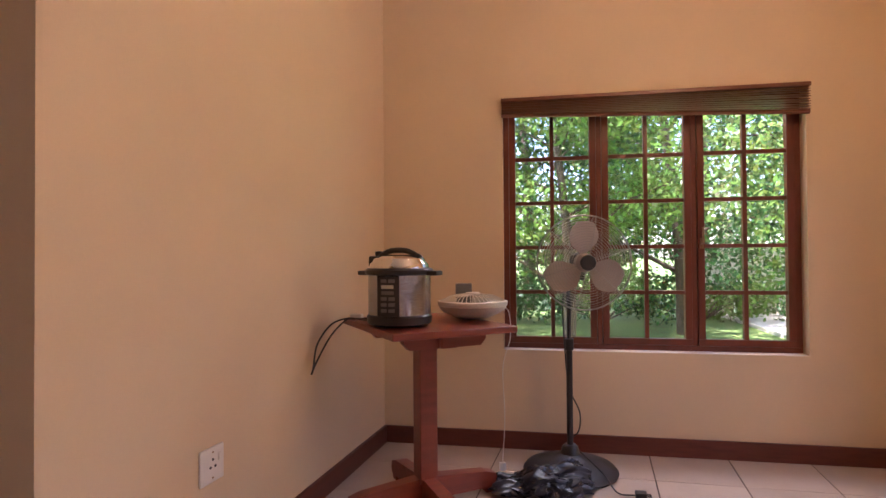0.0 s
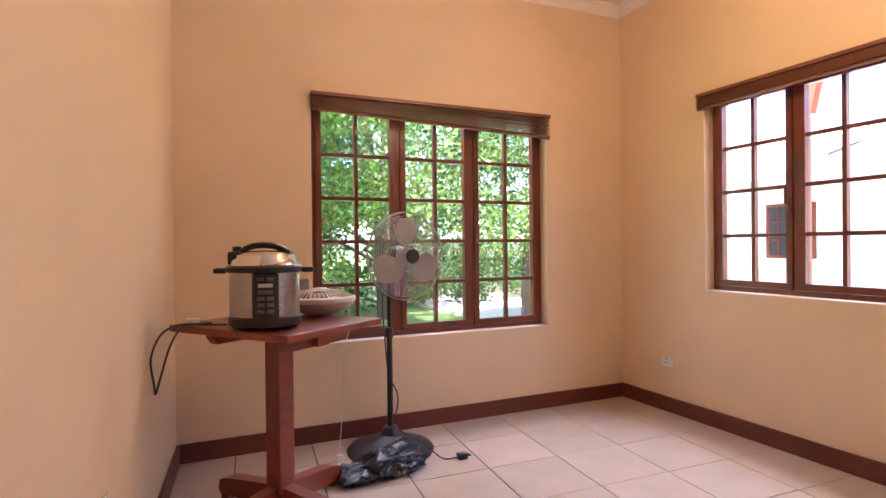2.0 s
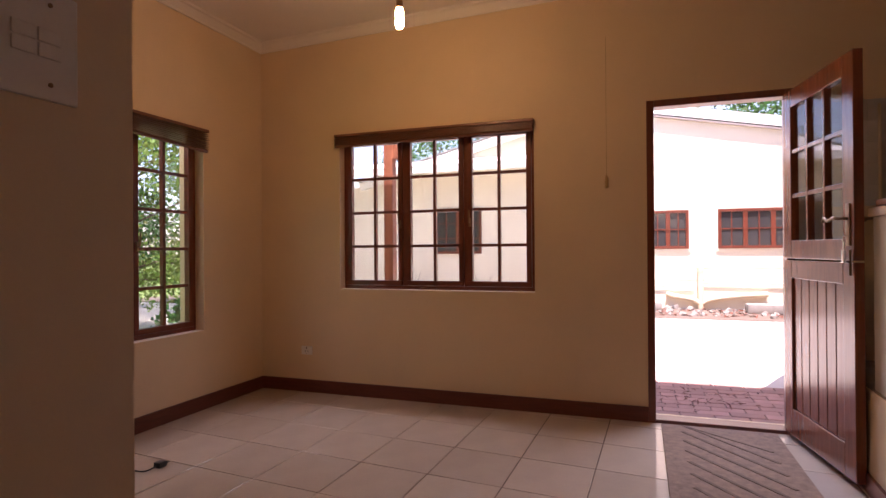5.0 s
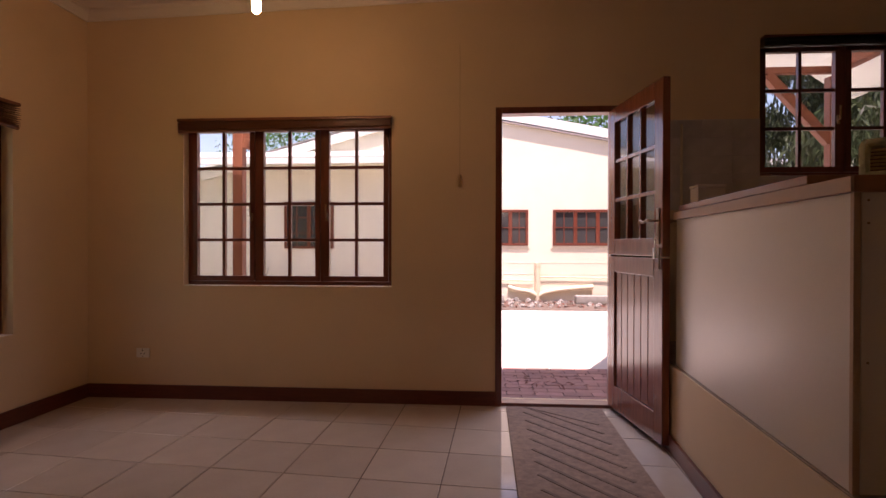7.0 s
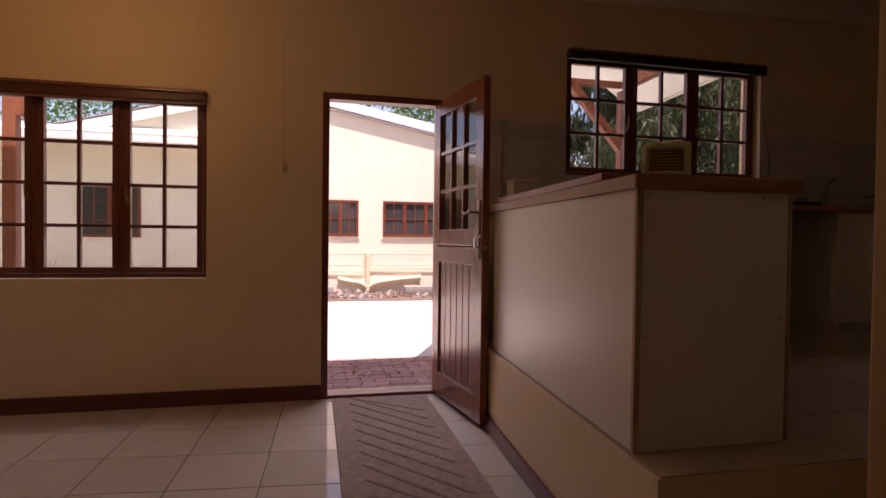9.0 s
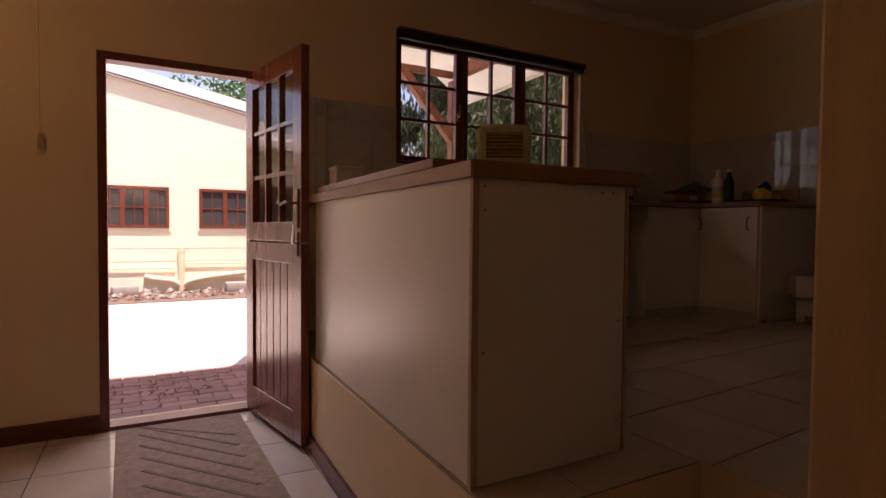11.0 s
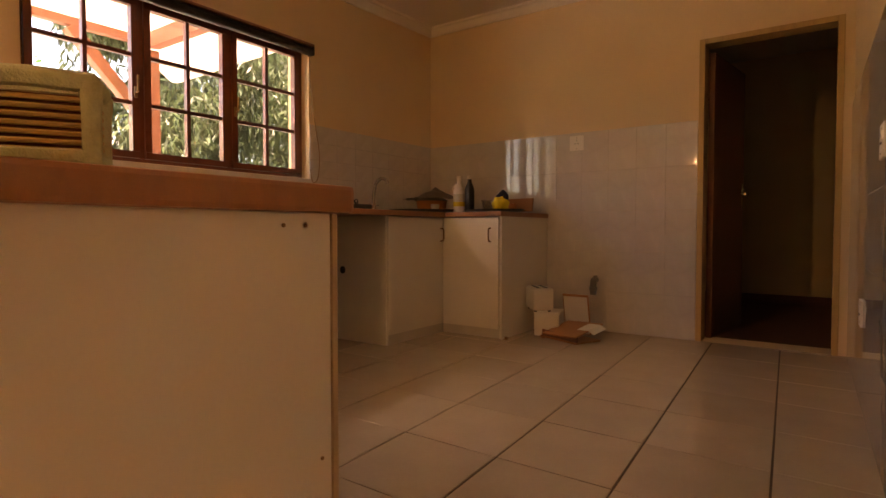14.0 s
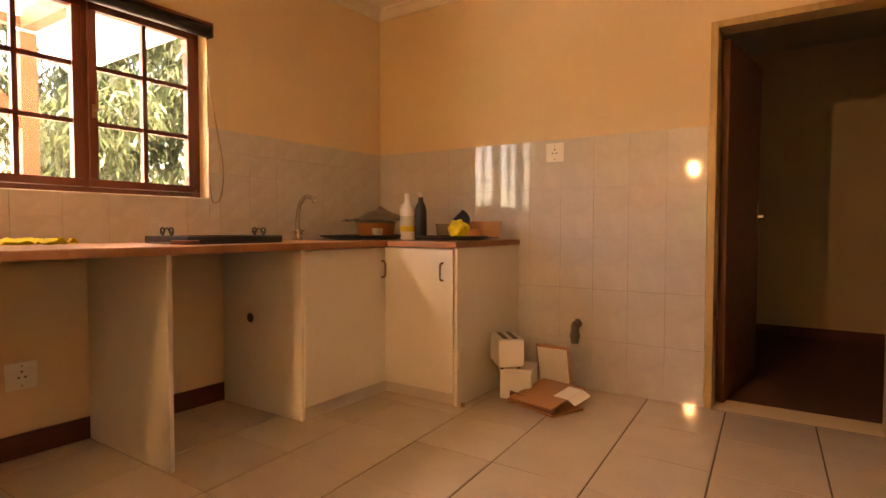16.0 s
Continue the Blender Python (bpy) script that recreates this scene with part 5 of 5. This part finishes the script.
for k, (y, w) in enumerate(((-0.55, 0.9), (-1.6, 0.8), (1.55, 0.4))):
    bm = bmesh.new()
    box(bm, (-0.18, -w / 2, 0), (0.15, w / 2, 0.17), 0.03)
    for v in bm.verts:
        v.co += Vector((noise.noise(v.co * 5 + Vector((k, 0, 0))), noise.noise(v.co * 5), 0)) * 0.03
    ob = part("stone_block", bm, "stone", None, "", True)
    ob.matrix_basis = pose(10.95, y, -0.05, 0, 0, 4 * k)
    tagged(ob, "rough grey stone block in the soil bed", "stone", "stones in the bed")

# second house, further off to the north-east
h2 = thing("house", (17.0, 11.0, -0.1), -14, "pale cream house further off behind the yard", "house")
part("wall", boxes(((0, -6.2, 0), (6, 2.4, 3.1))), "plaster", h2)
bm = bmesh.new()
prism(bm, [(-6.8, 3.05), (3.0, 3.05), (-1.9, 3.95)], -0.5, 6.5, Matrix(((0, 0, 1, 0), (1, 0, 0, 0), (0, 1, 0, 0), (0, 0, 0, 1))))
bmesh.ops.recalc_face_normals(bm, faces=bm.faces)
part("roof", bm, "fascia", h2, "pale sheet roof")
far_window(h2, (0, -0.75, 0.82), 90, 0.85, 1.42, 4, 4, "flush")
far_window(h2, (0, -3.9, 0.95), 90, 1.3, 1.3, 4, 4, "flush")


def brace(bm, p, q, t=0.045):
    p, q = Vector(p), Vector(q)
    d = q - p
    m = Matrix.Translation(p) @ d.to_track_quat("Z", "Y").to_matrix().to_4x4()
    box(bm, (-t, -t, 0), (t, t, d.length), 0.005, m)
    return bm


# veranda south of the door
vr = thing("veranda", (5.08, -1.62, -0.06), 0, "veranda with red oxide timber posts and a white boarded roof", "veranda")
part("post", boxes(((-0.05, -0.05, 0), (0.05, 0.05, 2.83)), bevel=0.006), "post", vr)
part("beam", boxes(((-0.035, -0.05, 2.865), (0.035, 1.75, 2.93)), bevel=0.005), "post", vr)
part("rafter", boxes(((-1.5, -0.045, 2.84), (-0.05, 0.045, 2.97)), bevel=0.006), "post", vr)
part("brace", brace(bmesh.new(), (0, 0.03, 2.2), (0, 0.62, 2.86)), "post", vr)
bm = bmesh.new()
cs = [(-1.50, -0.53, 2.82), (0.59, -0.53, 2.78), (0.59, -0.08, 3.09), (0.59, 1.37, 3.11), (-1.50, 2.32, 3.17), (-1.50, -0.08, 3.10)]
lo = [bm.verts.new(c) for c in cs]
hi = [bm.verts.new((c[0], c[1], c[2] + 0.05)) for c in cs]
for a in ((0, 1, 2, 5), (5, 2, 3, 4)):
    bm.faces.new([lo[k] for k in a[::-1]]), bm.faces.new([hi[k] for k in a])
for k in range(6):
    bm.faces.new((lo[k], lo[(k + 1) % 6], hi[(k + 1) % 6], hi[k]))
# translucent material brightens the underside of these opaque boards
part("roof_sheet", bm, "sheet", vr, "white boarded roof made translucent so its underside glows")
for p, q in ((0, 1), (1, 2), (2, 3)):
    part("fascia", brace(bmesh.new(), Vector(cs[p]) + Vector((0.02, -0.02, 0.02)), Vector(cs[q]) + Vector((0.02, -0.02, 0.02)), 0.03), "fascia", vr, "white fascia board")
pa = thing("pergola_post", (4.22, 3.92, -0.06), 0, "red oxide timber post with a curved brace", "post")
part("post", boxes(((-0.045, -0.045, 0), (0.045, 0.045, 2.95)), bevel=0.006), "post", pa)
part("beam", boxes(((-0.05, -1.5, 2.95), (0.05, 1.2, 3.09)), bevel=0.006), "post", pa)
bm = tube(curve_points([(0, -0.05, 2.05), (0, -0.12, 2.3), (0, -0.32, 2.65), (0, -0.55, 2.88)], 5), 0.05, 8)
part("brace", bm, "post", pa)

rb = thing("bed_rubble", (0, 0, 0), 0, "loose stones and dry leaf litter in the soil bed", "rubble", "", "stuff")
rng = random.Random(17)
bm = bmesh.new()
for k in range(420):
    x, y, r = rng.uniform(10.05, 11.35), rng.uniform(-4.5, 7), 0.018 + 0.05 * rng.random() ** 3
    vs = bmesh.ops.create_icosphere(bm, subdivisions=1, radius=r, matrix=pose(x, y, -0.04 + r * 0.3, rng.uniform(0, 90), 0, rng.uniform(0, 360)))["verts"]
    for v in vs:
        v.co += Vector((rng.uniform(-1, 1), rng.uniform(-1, 1), rng.uniform(-1, 0.4))) * r * 0.35
part("stones", bm, "stone", rb)
bm = bmesh.new()
for k in range(900):
    m = pose(rng.uniform(10.0, 11.35), rng.uniform(-4.5, 7), -0.03, rng.uniform(-35, 35), rng.uniform(-35, 35), rng.uniform(0, 360))
    q = [bm.verts.new(m @ Vector(c)) for c in ((-0.05, 0, 0), (0, -0.018, 0.01), (0.05, 0, 0), (0, 0.018, 0.01))]
    bm.faces.new(q)
part("litter", bm, "flush", rb)


# ---- trees ----
def leaves(name, centres, radii, count, size, material, parent, droop=0.0, seed=1, stretch=1.0):
    """Many small leaves spread over clumps, as one mesh."""
    rng = np.random.default_rng(seed)
    C, R = np.array(centres), np.array(radii)
    pick = rng.choice(len(C), count, p=R ** 2 / (R ** 2).sum())
    d = rng.normal(size=(count, 3))
    d /= np.linalg.norm(d, axis=1)[:, None]
    r = R[pick] * (0.45 + 0.6 * rng.random(count) ** 0.6)
    p = C[pick] + d * r[:, None] * np.array([1, 1, 0.75])
    p[:, 2] -= droop * rng.random(count) ** 2 * R[pick]
    a = rng.normal(size=(count, 3))
    a[:, 2] -= droop * 2.5
    a /= np.linalg.norm(a, axis=1)[:, None]
    b = np.cross(a, rng.normal(size=(count, 3)))
    b /= np.linalg.norm(b, axis=1)[:, None]
    s = size * (0.6 + 0.8 * rng.random(count))[:, None]
    v = np.stack([p, p + a * s * 0.5 * stretch + b * s * 0.28, p + a * s * stretch, p + a * s * 0.5 * stretch - b * s * 0.28], 1).reshape(-1, 3)
    me = bpy.data.meshes.new(name)
    me.from_pydata(v.tolist(), [], np.arange(count * 4).reshape(-1, 4).tolist())
    me.materials.append(M[material])
    ob = new(name, me)
    ob.parent = parent
    return ob


def tree(at, height, spread, count, size, material, label, seed, droop=0.0, low=0.35, stretch=1.0):
    rng = random.Random(seed)
    t = thing("tree", at, 0, label, "tree", "garden trees")
    bm = bmesh.new()
    lean = Vector((rng.uniform(-0.25, 0.25), rng.uniform(-0.25, 0.25), 0))
    spine = [Vector((0, 0, 0)) + lean * f * f * height * 0.4 + Vector((0.05 * math.sin(5 * f + seed), 0.05 * math.cos(4 * f), f * height * 0.8)) for f in (0, 0.15, 0.3, 0.5, 0.7, 0.85, 1)]
    r0 = 0.017 * height
    tube(spine, [r0 * (1 - 0.85 * f) for f in (0, 0.15, 0.3, 0.5, 0.7, 0.85, 1)], 10, bm)
    part("trunk", bm, "bark", t, "", True)
    centres, radii = [], []
    bm = bmesh.new()
    for k in range(16):
        f = low + (1 - low) * (k + rng.random()) / 16
        root = spine[0].lerp(spine[-1], f)
        a = k * 2.4 + rng.random()
        ln = spread * (1.05 - 0.6 * abs(f - 0.5)) * rng.uniform(0.6, 1.05)
        tip = root + Vector((math.cos(a) * ln, math.sin(a) * ln, ln * rng.uniform(0.1, 0.6) - droop * 0.4))
        mid = root.lerp(tip, 0.5) + Vector((0, 0, 0.12 * ln))
        tube([root, mid, tip], [r0 * 0.35 * (1.1 - f), r0 * 0.2 * (1.1 - f), 0.006], 6, bm)
        for q, sc in ((tip, 0.30), (mid, 0.26), (root.lerp(tip, 0.78) + Vector((rng.uniform(-.3, .3), rng.uniform(-.3, .3), rng.uniform(-.2, .3))), 0.24)):
            centres.append(tuple(q))
            radii.append(spread * sc * rng.uniform(0.7, 1.3))
    part("limbs", bm, "bark", t, "", True)
    leaves("crown", centres, radii, count, size, material, t, droop, seed, stretch)
    return t


GZ = -0.12
for k, (x, y, h, s, n, sz, m, lab) in enumerate((
        (-2.6, 9.2, 6.5, 2.6, 9000, 0.13, "leaf", "leafy dark green garden tree"),
        (-0.4, 10.4, 7.0, 2.6, 9000, 0.13, "leaf", "leafy dark green garden tree"),
        (1.6, 9.0, 5.5, 2.2, 9000, 0.12, "leaf2", "sunlit yellow-green garden tree"),
        (3.4, 10.6, 7.5, 2.7, 9000, 0.13, "leaf", "leafy mid green garden tree"),
        (5.4, 9.2, 4.8, 1.9, 7000, 0.11, "leaf2", "sunlit yellow-green garden tree"),
        (7.6, 11.8, 6.0, 2.4, 7000, 0.13, "leaf", "leafy mid green garden tree"),
        (-5.0, 12.5, 8.0, 3.2, 7000, 0.16, "leaf", "tall leafy green garden tree"),
        (1.0, 14.5, 9.5, 3.6, 9000, 0.18, "leaf", "tall leafy green garden tree"),
        (5.0, 15.5, 8.5, 3.4, 7000, 0.18, "leaf2", "tall sunlit garden tree"),
        (-2.0, 17.0, 10.0, 4.0, 8000, 0.2, "leaf", "tall leafy green garden tree"))):
    tree((x, y, GZ), h, s, int(n * 2.6), sz * 0.66, m, lab, 11 + k, low=0.10)
for k, (x, y, h, s, n) in enumerate(((8.3, -3.3, 6.5, 1.5, 16000), (9.6, -5.2, 7.0, 1.9, 16000), (7.4, -5.9, 6.5, 1.9, 14000), (11.0, -7.8, 7.5, 2.2, 12000), (5.6, -7.6, 6.5, 1.9, 12000))):
    tree((x, y, GZ), h, s, int(n * 1.8), 0.056, "leaf3", "weeping conifer with hanging deep green foliage", 41 + k, droop=0.9, low=0.15, stretch=2.8)
for k, (x, y, h, s) in enumerate(((16.5, -2.0, 6.8, 2.4), (26, 12, 8.5, 3.4), (13.6, 8.4, 2.6, 0.9))):
    tree((x, y, GZ), h, s, 6000 if h > 3 else 2500, 0.15 if h > 3 else 0.1, "leaf", "leafy tree standing behind the houses", 61 + k, low=0.2)


def shrub(at, r, n, material, seed):
    rng = random.Random(seed)
    s = thing("shrub", at, 0, "low leafy garden shrub", "shrub", "garden shrubs")
    cs = [(rng.uniform(-r, r), rng.uniform(-r, r) * 0.7, rng.uniform(0.15, 0.75) * r) for _ in range(9)]
    leaves("foliage", cs, [r * rng.uniform(0.35, 0.55) for _ in cs], n, 0.09, material, s, 0.2, seed)
    bm = bmesh.new()
    for c in cs:
        tube([(0, 0, 0), (c[0] * 0.5, c[1] * 0.5, c[2] * 0.6), c], [0.02, 0.012, 0.005], 5, bm)
    part("stems", bm, "bark", s)
    return s


for k, (x, y, r) in enumerate(((-1.2, 12.0, 1.1), (0.6, 12.4, 1.0), (2.4, 12.2, 1.2), (4.2, 12.6, 1.1), (-3.2, 12.2, 1.2), (6.2, 12.8, 1.1), (8.6, 13.0, 1.2), (6.4, 8.0, 0.7))):
    shrub((x, y, GZ), r, 2600, "leaf" if k % 3 else "leaf2", 81 + k)
for k, y in enumerate((5.0, 3.4, 6.6)):
    s = thing("dry_plant", (11.1, y, -0.05), 0, "dry twiggy plant at the foot of the wall", "plant", "dry plants")
    rng = random.Random(200 + k)
    bm = bmesh.new()
    for _ in range(22):
        a, l = rng.uniform(0, 6.3), rng.uniform(0.3, 0.75)
        tube([(0, 0, 0), (0.1 * math.cos(a), 0.16 * math.sin(a), l * 0.6), (0.18 * math.cos(a), 0.3 * math.sin(a), l)], [0.006, 0.004, 0.002], 4, bm)
    part("twigs", bm, "bark", s)
gw = tagged(part("garden_wall", boxes(((4.3, 13.4, GZ), (9.5, 13.6, 1.3)), bevel=0.01), "plaster"), "low cream garden wall behind the trees", "wall", "", "structure")


# ---- laid pieces: paving, floor tiles, wall tiles ----
mesh_cache = {}


def piece(name, size, material, bevel, parent, at, turn=0):
    """One laid piece; alike pieces share a mesh. size: x, y, z; at: its lowest corner."""
    key = (tuple(round(s, 4) for s in size), material)
    if key not in mesh_cache:
        me = bpy.data.meshes.new(name)
        bm = bmesh.new()
        bmesh.ops.create_cube(bm, size=1.0)
        for v in bm.verts:
            v.co = Vector([v.co[i] * size[i] for i in range(3)])
        bmesh.ops.bevel(bm, geom=bm.edges[:], offset=bevel, segments=1, affect="EDGES")
        bm.to_mesh(me)
        bm.free()
        me.materials.append(M[material])
        mesh_cache[key] = me
    ob = new(name, mesh_cache[key])
    ob.parent = parent
    ob.matrix_basis = pose(at[0] + size[0] / 2, at[1] + size[1] / 2, at[2] + size[2] / 2, 0, 0, turn)
    return ob


def clip(poly, a, b):
    """The part of a polygon on the left of the line from a to b."""
    out = []
    for p, q in zip(poly, poly[1:] + poly[:1]):
        sp = (b[0] - a[0]) * (p[1] - a[1]) - (b[1] - a[1]) * (p[0] - a[0])
        sq = (b[0] - a[0]) * (q[1] - a[1]) - (b[1] - a[1]) * (q[0] - a[0])
        if sp >= 0:
            out.append(p)
        if sp * sq < 0:
            f = sp / (sp - sq)
            out.append((p[0] + f * (q[0] - p[0]), p[1] + f * (q[1] - p[1])))
    return out


def lay(parent, region, o, u, v, jx, jy, z, thick, material):
    """Tiles on a slightly skewed grid o + i u + k v, cut to a convex region (counter-clockwise); jx, jy: joint widths."""
    o, u, v = Vector(o), Vector(u), Vector(v)
    fu, fv = jx / 2 / u.length, jy / 2 / v.length
    for i in range(-14, 14):
        for k in range(-14, 14):
            cell = [tuple(o + (i + a) * u + (k + b) * v) for a, b in ((fu, fv), (1 - fu, fv), (1 - fu, 1 - fv), (fu, 1 - fv))]
            for a, b in zip(region, region[1:] + region[:1]):
                cell = clip(cell, a, b) if cell else cell
            if len(cell) < 3:
                continue
            c = sum((Vector(p) for p in cell), Vector((0, 0))) / len(cell)
            if sum(p[0] * q[1] - p[1] * q[0] for p, q in zip(cell, cell[1:] + cell[:1])) < 0.002:
                continue
            top = z + 0.0006 * noise.noise(Vector((i * 3.1, k * 2.7, 1)))
            bm = bmesh.new()
            rings = []
            for h, g in ((top - thick, 0.0), (top - 0.0012, 0.0), (top, 0.0014)):
                rings.append([bm.verts.new((p[0] - c.x - g * (p[0] - c.x) / 0.2, p[1] - c.y - g * (p[1] - c.y) / 0.2, h - z)) for p in cell])
            n = len(cell)
            for A, B in zip(rings, rings[1:]):
                for q in range(n):
                    bm.faces.new((A[q], A[(q + 1) % n], B[(q + 1) % n], B[q]))
            bm.faces.new(rings[-1])
            ob = part("tile", bm, material, parent)
            ob.matrix_basis = pose(c.x, c.y, z, rng.gauss(0, 0.10), rng.gauss(0, 0.10), 0)


rng = random.Random(23)
floor = bpy.data.objects["floor"]
LIV = ((2.085, 2.735), (0.4067, -0.0125), (0.037, 0.395))
lay(floor, [(XH, YH + 0.02), (XJ, YH + 0.02), (XJ, YJ), (XH, YJ)], *LIV, 0.006, 0.005, 0.0, 0.008, "tile")
lay(floor, [(XJ, 0.66), (XE, yp(XE)), (XE, YN), (XW, YN), (XJ, YJ)], *LIV, 0.006, 0.005, 0.0, 0.008, "tile")
lay(floor, [(0.0, 0.65), (XJ, 0.65), (XJ, YH + 0.02), (0.0, YH + 0.02)], *LIV, 0.006, 0.005, 0.0, 0.008, "tile")
floor_k = bpy.data.objects["floor_kitchen"]
KIT = ((1.235, -1.592), (0.4007, -0.007), (-0.027, 0.42))
bm = prism(bmesh.new(), [(0.762, 0.083), (XK - 0.13, 0.083), (XK - 0.13, YS), (XE, YS), (XE, yp(XE) - 0.01), (0.762, yp(0.762) - 0.01)], ZK - 0.004, ZK - 0.0035)
bmesh.ops.recalc_face_normals(bm, faces=bm.faces)
setting("floor_kitchen_bed", bm, "grout", "dark tile joints of the kitchen floor")
lay(floor_k, [(XK - 0.13, YS), (XE, YS), (XE, 0.083), (XK - 0.13, 0.083)], *KIT, 0.007, 0.004, ZK, 0.007, "tile")
lay(floor_k, [(0.765, 0.083), (XE, 0.083), (XE, yp(XE) - 0.012), (0.765, yp(0.765) - 0.012)], *KIT, 0.007, 0.004, ZK, 0.007, "tile")

TZ = 1.995


def tile_wall(parent, axis, face, sgn, a0, a1, holes=(), z0=ZK):
    """Wall tiles 0.2 by 0.303 on a wall; face: the wall's plane, sgn: the way into the room."""
    rows = 5
    h = (TZ - z0) / rows
    n = max(1, round((a1 - a0) / 0.2))
    w = (a1 - a0) / n
    t, j = 0.007, 0.0008
    for r in range(rows):
        for k in range(n):
            lo, hi, b, c = a0 + k * w, a0 + (k + 1) * w, z0 + r * h, z0 + (r + 1) * h
            spans = [(lo, hi, b, c)]
            for H in holes:
                nxt = []
                for p, q, u, v in spans:
                    if q <= H[0] or p >= H[1] or v <= H[2] or u >= H[3]:
                        nxt.append((p, q, u, v))
                        continue
                    if p < H[0] - 0.01:
                        nxt.append((p, H[0], u, v))
                    if q > H[1] + 0.01:
                        nxt.append((H[1], q, u, v))
                    if u < H[2] - 0.01:
                        nxt.append((max(p, H[0]), min(q, H[1]), u, H[2]))
                spans = nxt
            for p, q, u, v in spans:
                if axis == "y":
                    piece("tile", (q - p - j, t, v - u - j), "wtile", 0.0006, parent, (p + j / 2, face if sgn > 0 else face - t, u + j / 2))
                else:
                    piece("tile", (t, q - p - j, v - u - j), "wtile", 0.0006, parent, (face if sgn > 0 else face - t, p + j / 2, u + j / 2))


tile_wall(wall_s, "y", YS + 0.001, 1, KD[1] + 0.012, XE - 0.008)
tile_wall(wall_e, "x", XE - 0.001, -1, YS + 0.01, yp(XE) - 0.02, [W3], z0=ZK + 0.9)
tile_wall(wall_kw, "x", XK + 0.001, 1, YS + 0.01, 0.48)

pav = bpy.data.objects["pavement_base"]
rng = random.Random(5)
for i in range(11):
    for k in range(14):
        if i % 2 == 0 and k == 13:
            continue
        x, y = 3.585 + i * 0.112, 0.0 + k * 0.224 - (0.112 if i % 2 else 0)
        piece("brick", (0.106, 0.218, 0.05), "paver", 0.004, pav, (x, y, -0.095 + rng.uniform(-0.002, 0.002) - 0.0))
lv = thing("fallen_leaves", (0, 0, 0), 0, "dry brown leaves scattered on the brick paving", "leaves", "", "stuff")
bm = bmesh.new()
for k in range(60):
    x, y = 4.3 + rng.gauss(0, 0.2), 1.3 + rng.gauss(0, 0.28)
    m = pose(x, y, -0.036, rng.uniform(-25, 25), rng.uniform(-25, 25), rng.uniform(0, 360))
    q = [bm.verts.new(m @ Vector(c)) for c in ((-0.03, 0, 0), (0, -0.009, 0.004), (0.03, 0, 0), (0, 0.009, 0.004))]
    bm.faces.new(q)
part("leaf_litter", bm, "flush", lv)
